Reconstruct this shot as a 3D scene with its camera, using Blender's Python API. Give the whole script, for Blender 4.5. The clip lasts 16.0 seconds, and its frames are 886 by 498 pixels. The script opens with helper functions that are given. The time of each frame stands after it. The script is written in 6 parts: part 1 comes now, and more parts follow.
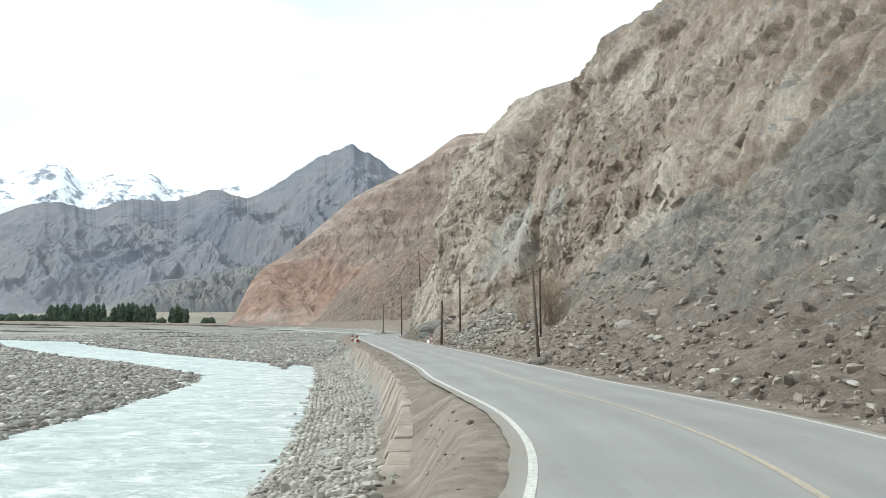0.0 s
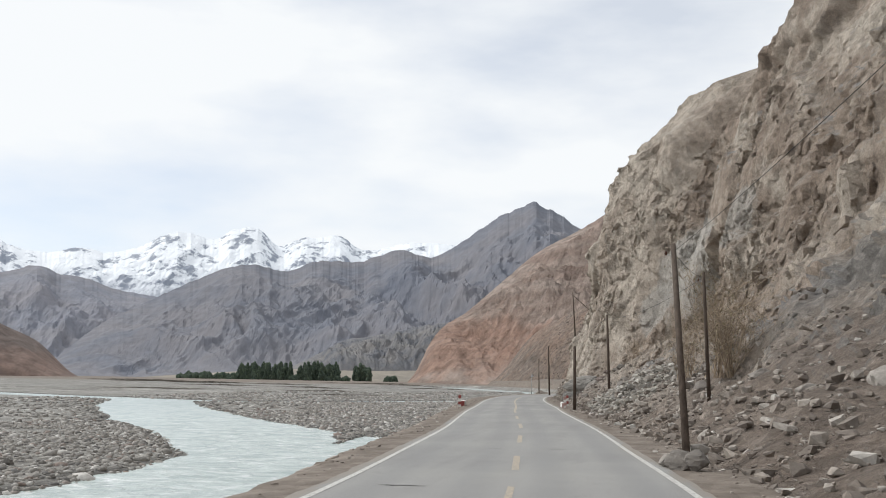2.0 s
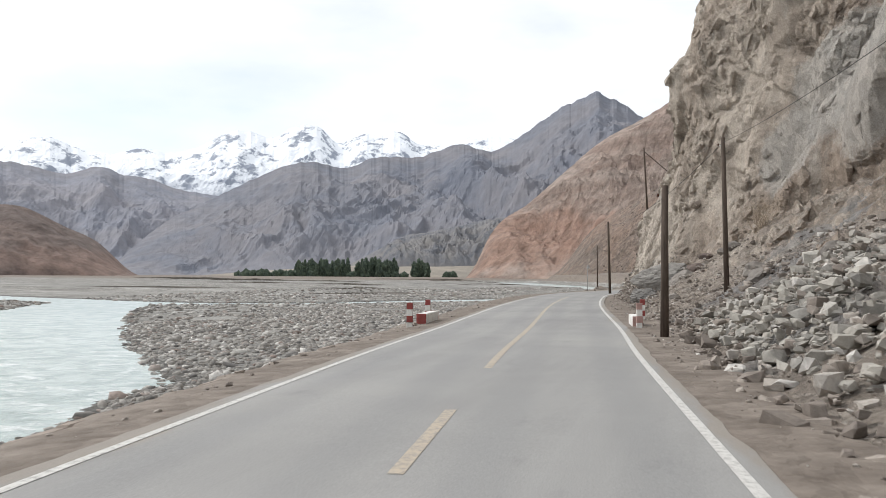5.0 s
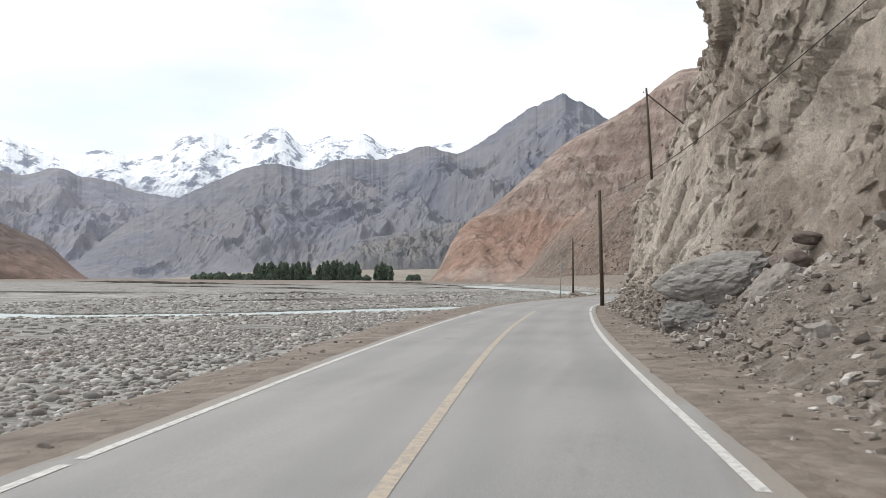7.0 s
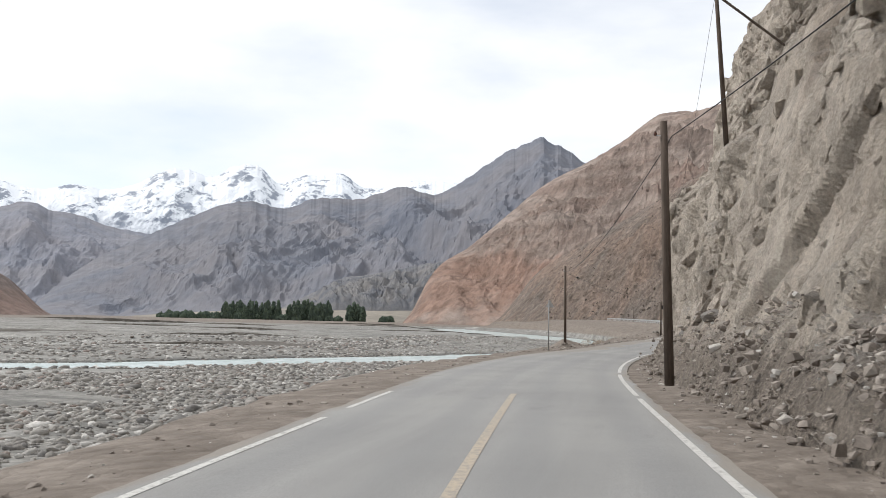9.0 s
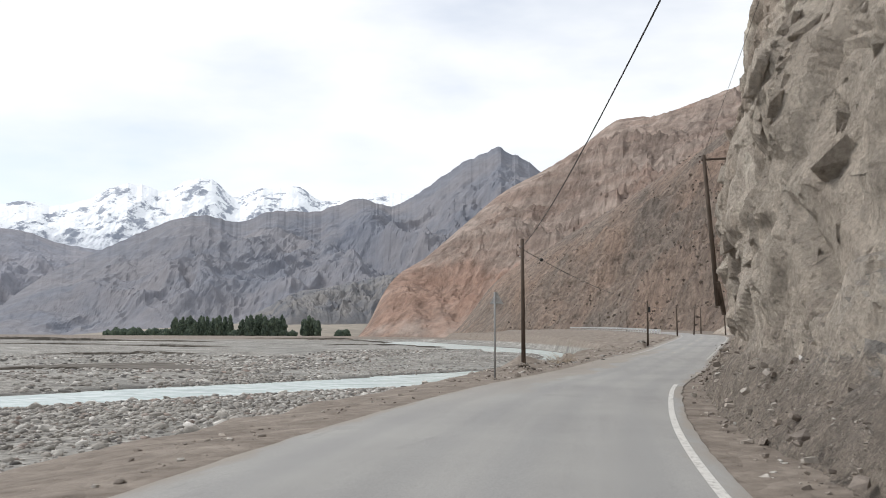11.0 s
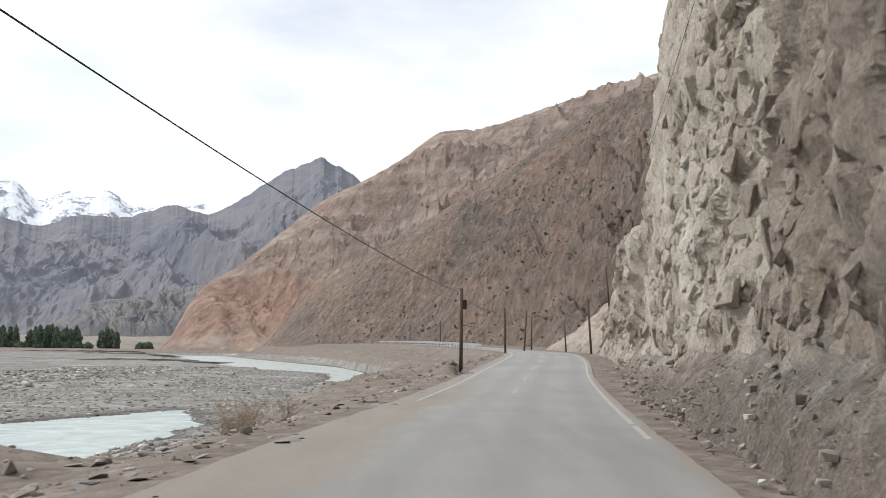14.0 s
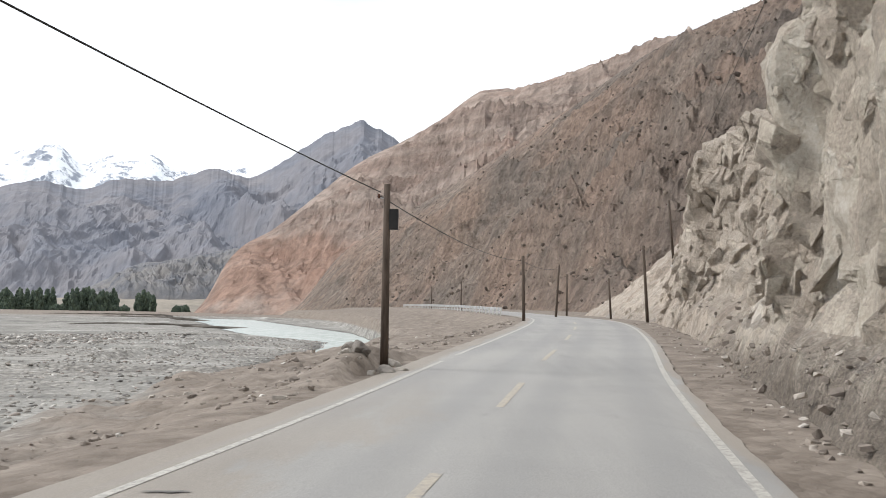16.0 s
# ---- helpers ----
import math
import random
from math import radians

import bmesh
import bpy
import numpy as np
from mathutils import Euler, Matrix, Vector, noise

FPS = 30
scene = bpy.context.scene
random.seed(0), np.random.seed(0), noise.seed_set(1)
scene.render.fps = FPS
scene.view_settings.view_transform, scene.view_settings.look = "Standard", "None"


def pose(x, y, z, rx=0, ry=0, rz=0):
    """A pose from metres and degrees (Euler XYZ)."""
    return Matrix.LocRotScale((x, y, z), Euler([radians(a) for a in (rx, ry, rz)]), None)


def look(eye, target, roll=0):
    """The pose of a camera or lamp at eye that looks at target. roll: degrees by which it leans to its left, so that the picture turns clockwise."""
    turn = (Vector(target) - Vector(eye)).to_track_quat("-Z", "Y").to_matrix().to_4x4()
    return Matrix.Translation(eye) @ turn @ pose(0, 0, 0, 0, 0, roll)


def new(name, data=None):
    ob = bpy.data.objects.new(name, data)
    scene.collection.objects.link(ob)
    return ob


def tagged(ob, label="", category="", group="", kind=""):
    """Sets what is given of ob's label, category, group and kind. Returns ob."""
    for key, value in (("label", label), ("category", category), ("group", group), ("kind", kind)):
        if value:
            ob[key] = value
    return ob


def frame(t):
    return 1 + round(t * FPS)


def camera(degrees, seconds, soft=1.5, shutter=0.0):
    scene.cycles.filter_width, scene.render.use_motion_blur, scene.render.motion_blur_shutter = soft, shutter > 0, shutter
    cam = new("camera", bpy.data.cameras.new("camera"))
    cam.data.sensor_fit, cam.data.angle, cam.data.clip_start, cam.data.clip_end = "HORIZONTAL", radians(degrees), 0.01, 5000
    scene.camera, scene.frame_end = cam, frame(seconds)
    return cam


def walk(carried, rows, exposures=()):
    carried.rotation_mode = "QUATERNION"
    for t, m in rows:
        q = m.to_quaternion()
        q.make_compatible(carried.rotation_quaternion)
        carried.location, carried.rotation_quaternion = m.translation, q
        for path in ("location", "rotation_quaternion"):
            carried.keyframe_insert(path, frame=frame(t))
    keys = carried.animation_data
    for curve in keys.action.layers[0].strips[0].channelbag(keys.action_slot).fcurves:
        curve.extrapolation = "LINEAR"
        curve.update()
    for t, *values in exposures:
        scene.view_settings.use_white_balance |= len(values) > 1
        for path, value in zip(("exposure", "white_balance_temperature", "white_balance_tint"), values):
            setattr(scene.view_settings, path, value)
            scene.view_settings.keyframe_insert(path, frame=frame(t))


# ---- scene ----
cam = camera(48.5, 16.0, soft=0.9, shutter=0.12)
PATH = [
    (0.0, pose(0.001, -0.000, 1.810, 94.478, -0.716, -0.045)),
    (0.5, pose(1.761, 7.234, 1.764, 95.695, -0.644, 3.364)),
    (1.0, pose(2.958, 14.471, 1.722, 97.037, -0.114, 6.299)),
    (1.5, pose(3.757, 21.979, 1.684, 99.109, -0.262, 8.767)),
    (2.0, pose(3.940, 29.471, 1.643, 97.743, -1.028, 10.754)),
    (2.5, pose(3.615, 36.282, 1.601, 93.690, -1.648, 12.527)),
    (3.0, pose(3.273, 42.726, 1.596, 91.210, -1.467, 13.988)),
    (3.5, pose(2.928, 49.004, 1.552, 90.863, -0.783, 14.929)),
    (4.0, pose(2.327, 55.933, 1.583, 91.418, -0.177, 15.102)),
    (4.2, pose(2.103, 58.772, 1.596, 91.507, -0.242, 15.128)),
    (6.3, pose(-1.708, 92.210, 1.631, 91.810, -0.265, 12.937)),
    (6.5, pose(-2.095, 95.466, 1.615, 91.708, -0.117, 12.909)),
    (7.0, pose(-3.323, 103.676, 1.600, 91.849, -0.308, 12.505)),
    (7.5, pose(-4.448, 111.691, 1.617, 92.505, -0.881, 11.808)),
    (8.0, pose(-5.449, 119.338, 1.621, 92.662, -1.013, 11.266)),
    (8.5, pose(-6.330, 126.778, 1.615, 93.725, -1.284, 11.084)),
    (9.0, pose(-7.203, 133.882, 1.630, 94.330, -1.271, 11.094)),
    (9.2, pose(-7.511, 136.712, 1.636, 94.167, -1.099, 11.141)),
    (11.3, pose(-9.270, 167.502, 1.603, 95.111, -0.308, 8.080)),
    (11.5, pose(-9.311, 170.562, 1.619, 94.490, -0.460, 7.450)),
    (12.0, pose(-9.294, 178.218, 1.663, 95.087, -0.333, 5.412)),
    (12.5, pose(-8.962, 185.623, 1.657, 96.333, -0.402, 3.069)),
    (13.0, pose(-8.263, 192.999, 1.648, 96.631, -0.183, 1.551)),
    (13.5, pose(-7.391, 200.440, 1.660, 96.486, -0.402, 0.097)),
    (14.0, pose(-6.579, 208.004, 1.721, 95.998, -0.672, -1.572)),
    (14.5, pose(-5.528, 215.440, 1.814, 95.257, -0.711, -2.678)),
    (15.0, pose(-4.474, 222.701, 1.912, 95.355, -0.590, -1.971)),
    (15.5, pose(-3.471, 229.602, 1.967, 94.549, -0.520, -0.221)),
    (16.0, pose(-2.441, 236.404, 1.942, 93.895, -0.922, 0.880)),
]
EXPOSURES = [(t, stops, kelvin, tint) for t, stops, kelvin, tint in (
    (0.0, 0.25, 6250, 1), (0.5, 0.03, 6300, 4), (1.0, -0.05, 6400, 7), (1.5, -0.2, 6450, 8), (2.0, -0.18, 6500, 9), (2.5, -0.14, 6500, 10), (3.0, -0.08, 6500, 10),
    (4.0, 0.02, 6500, 10), (6.5, 0.02, 6500, 10), (7.0, 0.04, 6500, 10), (7.5, 0.16, 6500, 10), (8.0, 0.0, 6500, 10), (9.0, -0.03, 6500, 10), (11.5, -0.03, 6500, 10),
    (12.5, 0.02, 6500, 10), (14.0, 0.04, 6500, 10), (14.5, 0.1, 6500, 10), (15.0, 0.27, 6500, 10), (15.5, 0.14, 6500, 10), (16.0, 0.25, 6500, 10))]
walk(cam, PATH, EXPOSURES)

# ---------------------------------------------------------------- sky and light
world = bpy.data.worlds.new("sky")
scene.world = world
world.use_nodes = True
wn, wl = world.node_tree.nodes, world.node_tree.links
wn.clear()
w_out = wn.new("ShaderNodeOutputWorld")
w_bg = wn.new("ShaderNodeBackground")
w_sky = wn.new("ShaderNodeTexSky")
w_sky.sky_type, w_sky.sun_disc = "NISHITA", False
w_sky.sun_elevation, w_sky.sun_rotation = radians(41), radians(-75)
w_sky.altitude, w_sky.dust_density = 2200, 2.0
w_map = wn.new("ShaderNodeMapping")
w_map.inputs["Scale"].default_value = (1.0, 1.0, 3.0)
w_co = wn.new("ShaderNodeTexCoord")
w_noise = wn.new("ShaderNodeTexNoise")
w_noise.inputs["Scale"].default_value, w_noise.inputs["Detail"].default_value = 2.6, 6
w_ramp = wn.new("ShaderNodeValToRGB")
w_ramp.color_ramp.elements[0].position, w_ramp.color_ramp.elements[0].color = 0.36, (0.62, 0.62, 0.62, 1)
w_ramp.color_ramp.elements[1].position, w_ramp.color_ramp.elements[1].color = 0.56, (0.97, 0.97, 0.97, 1)
w_mix = wn.new("ShaderNodeMix")
w_mix.data_type = "RGBA"
w_mix.inputs["B"].default_value = (7.5, 7.65, 7.8, 1)
wl.new(w_co.outputs["Generated"], w_map.inputs["Vector"])
wl.new(w_map.outputs["Vector"], w_noise.inputs["Vector"])
wl.new(w_noise.outputs["Fac"], w_ramp.inputs["Fac"])
wl.new(w_ramp.outputs["Color"], w_mix.inputs["Factor"])
wl.new(w_sky.outputs["Color"], w_mix.inputs["A"])
wl.new(w_mix.outputs["Result"], w_bg.inputs["Color"])
w_bg.inputs["Strength"].default_value = 0.145
wl.new(w_bg.outputs["Background"], w_out.inputs["Surface"])

sun = bpy.data.lights.new("sun", "SUN")
sun.energy, sun.angle, sun.color = 2.5, radians(12), (1.0, 0.97, 0.93)
sun_ob = new("sun", sun)
sun_ob.matrix_world = look((-74, 20, 66), (0, 0, 0))
scene.view_settings.exposure = 0.0


# ---------------------------------------------------------------- numbers: noise and road line
PERM = np.random.RandomState(7).permutation(1024)


def lattice(ix, iy, iz):
    return PERM[(PERM[(PERM[ix & 1023] + iy) & 1023] + iz) & 1023]


def perlin(x, y, z):
    """Gradient noise of arrays, about -1 to 1."""
    x, y, z = np.broadcast_arrays(np.asarray(x, float), np.asarray(y, float), np.asarray(z, float))
    ix, iy, iz = (np.floor(a).astype(int) for a in (x, y, z))
    fx, fy, fz = x - ix, y - iy, z - iz
    u, v, w = (f * f * f * (f * (f * 6 - 15) + 10) for f in (fx, fy, fz))
    total = 0
    for a in (0, 1):
        for b in (0, 1):
            for c in (0, 1):
                h = lattice(ix + a, iy + b, iz + c)
                g = (((h % 7) - 3) / 3 * (fx - a) + ((h // 7 % 7) - 3) / 3 * (fy - b) + ((h // 49 % 7) - 3) / 3 * (fz - c))
                total = total + g * (u if a else 1 - u) * (v if b else 1 - v) * (w if c else 1 - w)
    return total * 1.3


def fbm(x, y, z, octaves=5, gain=0.5):
    total, amp = 0, 1.0
    for k in range(octaves):
        total = total + amp * perlin(x * 2 ** k + 17 * k, y * 2 ** k + 5 * k, z * 2 ** k + 9 * k)
        amp *= gain
    return total


def ridged(x, y, z, octaves=5, gain=0.5):
    total, amp = 0, 1.0
    for k in range(octaves):
        total = total + amp * (1 - 2 * np.abs(perlin(x * 2 ** k + 31 * k, y * 2 ** k + 3 * k, z * 2 ** k + 7 * k)))
        amp *= gain
    return total


def facets(x, y, z, seed=0):
    """Broken blocks: a hull of tilted lumps, creased where two meet; also how far the nearest crease is."""
    ix, iy, iz = (np.floor(a).astype(int) for a in (x, y, z))
    best = np.full(x.shape, -1e9)
    second = np.full(x.shape, -1e9)
    step = np.zeros(x.shape)
    for a in (-1, 0, 1):
        for b in (-1, 0, 1):
            for c in (-1, 0, 1):
                h = lattice(ix + a + seed, iy + b, iz + c)
                px, py, pz = (ix + a + (h % 31) / 31, iy + b + (h // 31 % 31) / 31, iz + c + (h * 7 % 29) / 29)
                dx, dy, dz = x - px, y - py, z - pz
                lump = (((h * 3 % 37) / 18 - 1) * 0.6 + ((h * 13 % 17) / 8 - 1) * dx + ((h * 5 % 19) / 9 - 1) * dy + ((h * 11 % 23) / 11 - 1) * dz
                        - 1.5 * np.maximum(np.maximum(np.abs(dx + 0.3 * dz), np.abs(dy - 0.2 * dx)), np.abs(dz - 0.3 * dx)) ** 1.3)
                near = lump > best
                second = np.where(near, best, np.maximum(second, lump))
                step = np.where(near, (h * 17 % 41) / 20 - 1, step)
                best = np.where(near, lump, best)
    return (best - best.mean()) / best.std(), best - second, step


def plates(x, y, z, seed=0, sharp=16.0):
    """Jointed rock: every cell is a tilted plane at a depth of its own, bevelled into the next; also how far the nearest joint is."""
    ix, iy, iz = (np.floor(a).astype(int) for a in (x, y, z))
    best, second = np.full(x.shape, 1e9), np.full(x.shape, 1e9)
    total, weight = np.zeros(x.shape), np.full(x.shape, 1e-12)
    for a in (-1, 0, 1):
        for b in (-1, 0, 1):
            for c in (-1, 0, 1):
                h = lattice(ix + a + seed, iy + b, iz + c)
                dx, dy, dz = x - (ix + a + 0.1 + 0.8 * (h % 31) / 31), y - (iy + b + 0.1 + 0.8 * (h // 31 % 31) / 31), z - (iz + c + 0.1 + 0.8 * (h * 7 % 29) / 29)
                d = np.sqrt(dx * dx + dy * dy + dz * dz)
                plane = 0.6 * ((h * 17 % 41) / 20 - 1) + ((h * 13 % 17) / 8 - 1) * dx + ((h * 5 % 19) / 9 - 1) * dy + ((h * 11 % 23) / 11 - 1) * dz
                w = np.exp(-sharp * d)
                total, weight = total + w * plane, weight + w
                second = np.where(d < best, best, np.minimum(second, d))
                best = np.minimum(best, d)
    return total / weight, second - best


def smooth(e0, e1, x):
    t = np.clip((np.asarray(x, float) - e0) / (e1 - e0), 0, 1)
    return t * t * (3 - 2 * t)


def curve(pairs):
    """A smooth function through a short row of (at, value)."""
    at = np.array([p[0] for p in pairs], float)
    va = np.array([p[1] for p in pairs], float)
    slope = np.gradient(va, at)

    def f(x):
        x = np.asarray(x, float)
        i = np.clip(np.searchsorted(at, x) - 1, 0, len(at) - 2)
        h = at[i + 1] - at[i]
        t = np.clip((x - at[i]) / h, 0, 1)
        y = ((2 * t**3 - 3 * t**2 + 1) * va[i] + (t**3 - 2 * t**2 + t) * h * slope[i]
             + (-2 * t**3 + 3 * t**2) * va[i + 1] + (t**3 - t**2) * h * slope[i + 1])
        return y + np.where(x < at[0], (x - at[0]) * slope[0], 0) + np.where(x > at[-1], (x - at[-1]) * slope[-1], 0)
    return f


# The road's middle as x over y, and its height.
road_x = curve([(-60, -16), (-25, -5.5), (-5, 0.6), (8, 3.65), (14, 4.3), (20, 4.3), (28.5, 3.5), (36, 2.7), (45, 2.05), (57, 0.85), (70, -0.5), (81, -1.9), (93, -3.4),
                (104, -4.6), (113.5, -5.75), (123, -6.9), (134.5, -8.15), (143, -8.95), (151, -9.6), (159, -10.2), (170, -10.8), (181, -10.75), (189, -10.3), (198, -9.5),
                (214, -6.95), (226.5, -5.35), (233.5, -4.4), (247, -2.5), (260, -0.6), (272, 1.4), (300, 5.0), (325, 6.3), (360, 4.5), (420, -2), (510, -13), (620, -30), (760, -62)])
road_z = curve([(-60, 0.15), (0, 0.14), (22, 0.03), (37, -0.05), (50, -0.1), (95, -0.06), (150, -0.05), (190, -0.03), (205, 0.0), (215, 0.13), (223, 0.23), (236, 0.3), (257, 0.62), (268, 0.98), (300, 1.7), (330, 2.0), (400, 3.0), (510, 4.2), (760, 5.5)])
HALF = 3.02  # from the middle to the white edge lines


def road_dir(y):
    dx = (road_x(y + 0.5) - road_x(y - 0.5))
    n = np.sqrt(dx * dx + 1)
    return dx / n, 1 / n


def beside(y, d, z=0.0):
    """The point d metres to the right of the road's middle."""
    tx, ty = road_dir(y)
    return Vector((float(road_x(y) + ty * d), float(y - tx * d), float(road_z(y) + z)))


def lateral(x, y):
    tx, ty = road_dir(y)
    return (x - road_x(y)) * ty


# ---------------------------------------------------------------- materials
def material(name, rough=0.85, metal=0.0):
    m = bpy.data.materials.new(name)
    m.use_nodes = True
    b = m.node_tree.nodes["Principled BSDF"]
    b.inputs["Roughness"].default_value, b.inputs["Metallic"].default_value = rough, metal
    b.inputs["Specular IOR Level"].default_value = 0.25
    return m, m.node_tree.nodes, m.node_tree.links, b


def coords(nodes, links, scale=(1, 1, 1), kind="Object"):
    c, p = nodes.new("ShaderNodeTexCoord"), nodes.new("ShaderNodeMapping")
    p.inputs["Scale"].default_value = scale
    links.new(c.outputs[kind], p.inputs["Vector"])
    return p.outputs["Vector"]


def noise_tex(nodes, links, vec, scale, detail=6, rough=0.6, dist=0.0):
    n = nodes.new("ShaderNodeTexNoise")
    n.inputs["Scale"].default_value, n.inputs["Detail"].default_value = scale, detail
    n.inputs["Roughness"].default_value, n.inputs["Distortion"].default_value = rough, dist
    links.new(vec, n.inputs["Vector"])
    return n.outputs["Fac"]


def cells(nodes, links, vec, scale, feature="F1"):
    n = nodes.new("ShaderNodeTexVoronoi")
    n.feature = feature
    n.inputs["Scale"].default_value = scale
    links.new(vec, n.inputs["Vector"])
    return n


def ramp(nodes, links, fac, stops):
    r = nodes.new("ShaderNodeValToRGB")
    e = r.color_ramp.elements
    while len(e) < len(stops):
        e.new(0.5)
    for k, (at, col) in zip(e, stops):
        k.position, k.color = at, (*col, 1) if len(col) == 3 else col
    links.new(fac, r.inputs["Fac"])
    return r.outputs["Color"]


def mixed(nodes, links, fac, a, b, blend="MIX"):
    m = nodes.new("ShaderNodeMix")
    m.data_type, m.blend_type = "RGBA", blend
    for key, v in (("Factor", fac), ("A", a), ("B", b)):
        if isinstance(v, (int, float)):
            m.inputs[key].default_value = v
        elif isinstance(v, tuple):
            m.inputs[key].default_value = (*v, 1)
        else:
            links.new(v, m.inputs[key])
    return m.outputs["Result"]


def calc(nodes, links, op, a, b=0.0):
    m = nodes.new("ShaderNodeMath")
    m.operation = op
    for k, v in enumerate((a, b)):
        if isinstance(v, (int, float)):
            m.inputs[k].default_value = v
        else:
            links.new(v, m.inputs[k])
    return m.outputs[0]


def relief(nodes, links, b, height, strength, dist, before=None):
    n = nodes.new("ShaderNodeBump")
    n.inputs["Strength"].default_value, n.inputs["Distance"].default_value = strength, dist
    links.new(height, n.inputs["Height"])
    if before:
        links.new(before, n.inputs["Normal"])
    links.new(n.outputs["Normal"], b.inputs["Normal"])
    return n.outputs["Normal"]


def split(nodes, links, vec):
    s = nodes.new("ShaderNodeSeparateXYZ")
    links.new(vec, s.inputs[0])
    return s.outputs


def spanned(nodes, links, v, lo, hi):
    m = nodes.new("ShaderNodeMapRange")
    m.interpolation_type = "SMOOTHSTEP"
    m.inputs["From Min"].default_value, m.inputs["From Max"].default_value = min(lo, hi), max(lo, hi)
    if lo > hi:
        m.inputs["To Min"].default_value, m.inputs["To Max"].default_value = 1.0, 0.0
    links.new(v, m.inputs["Value"])
    return m.outputs["Result"]


def make_asphalt():
    m, n, l, b = material("asphalt", 0.8)
    v = coords(n, l)
    at = n.new("ShaderNodeAttribute")
    at.attribute_name = "side"
    side = at.outputs["Fac"]
    big = noise_tex(n, l, v, 0.16, 5)
    streak = noise_tex(n, l, coords(n, l, (1.6, 0.05, 1)), 1.0, 5)
    fine = noise_tex(n, l, v, 55, 4)
    stain = noise_tex(n, l, coords(n, l, (1.0, 0.3, 1)), 0.9, 8, 0.7, 0.5)
    c = ramp(n, l, big, [(0.3, (0.225, 0.223, 0.218)), (0.55, (0.275, 0.272, 0.263)), (0.75, (0.315, 0.308, 0.292))])
    c = mixed(n, l, ramp(n, l, streak, [(0.35, (0, 0, 0)), (0.7, (0.55, 0.55, 0.55))]), c, (0.32, 0.317, 0.308))
    c = mixed(n, l, ramp(n, l, stain, [(0.6, (0, 0, 0)), (0.72, (0.45, 0.45, 0.45))]), c, (0.165, 0.163, 0.16))
    # wheel paths, rubbed darker
    track = calc(n, l, "SUBTRACT", 1.0, spanned(n, l, calc(n, l, "ABSOLUTE", calc(n, l, "SUBTRACT", calc(n, l, "ABSOLUTE", calc(n, l, "SUBTRACT", calc(n, l, "ABSOLUTE", side), 1.5)), 0.8)), 0.1, 0.5))
    c = mixed(n, l, calc(n, l, "MULTIPLY", track, calc(n, l, "MULTIPLY", streak, 0.5)), c, (0.19, 0.193, 0.197))
    # dust blown over the edges, thick on the stretch under the tan cliff
    y = split(n, l, v)[1]
    far = calc(n, l, "MULTIPLY", spanned(n, l, y, 180, 212), calc(n, l, "SUBTRACT", 1.0, spanned(n, l, y, 240, 262)))
    drift = noise_tex(n, l, coords(n, l, (0.9, 0.22, 1)), 1.0, 7, 0.65)
    reach = calc(n, l, "ADD", calc(n, l, "ABSOLUTE", side), calc(n, l, "MULTIPLY", calc(n, l, "SUBTRACT", drift, 0.5), 1.6))
    rim = calc(n, l, "MULTIPLY", spanned(n, l, reach, 2.95, 3.3), 0.9)
    left = calc(n, l, "MULTIPLY", far, spanned(n, l, calc(n, l, "ADD", calc(n, l, "MULTIPLY", side, -1.0), calc(n, l, "MULTIPLY", calc(n, l, "SUBTRACT", drift, 0.5), 4.5)), 1.1, 1.9))
    apron = calc(n, l, "MULTIPLY", spanned(n, l, y, 228, 240), spanned(n, l, calc(n, l, "ADD", calc(n, l, "MULTIPLY", side, -1.0), calc(n, l, "MULTIPLY", calc(n, l, "SUBTRACT", drift, 0.5), 0.8)), 2.65, 2.95))
    dust = calc(n, l, "MAXIMUM", rim, calc(n, l, "MULTIPLY", calc(n, l, "MAXIMUM", left, apron), 0.9))
    c = mixed(n, l, dust, c, mixed(n, l, drift, (0.19, 0.167, 0.144), (0.32, 0.292, 0.255)))
    c = mixed(n, l, 0.4, c, ramp(n, l, fine, [(0.3, (0.28, 0.28, 0.28)), (0.7, (0.74, 0.73, 0.72))]), "OVERLAY")
    l.new(c, b.inputs["Base Color"])
    relief(n, l, b, fine, 0.3, 0.005)
    return m


def make_paint(name, colour, worn):
    m, n, l, b = material(name, 0.7)
    v = coords(n, l)
    f = noise_tex(n, l, v, 11, 8, 0.75)
    g = noise_tex(n, l, v, 40, 4)
    c = mixed(n, l, ramp(n, l, f, [(worn, (0.15, 0.15, 0.15)), (worn + 0.14, (0.88, 0.88, 0.88))]), (0.26, 0.25, 0.235), colour)
    c = mixed(n, l, 0.3, c, ramp(n, l, g, [(0.3, (0.35, 0.35, 0.35)), (0.7, (0.65, 0.65, 0.65))]), "OVERLAY")
    l.new(c, b.inputs["Base Color"])
    return m


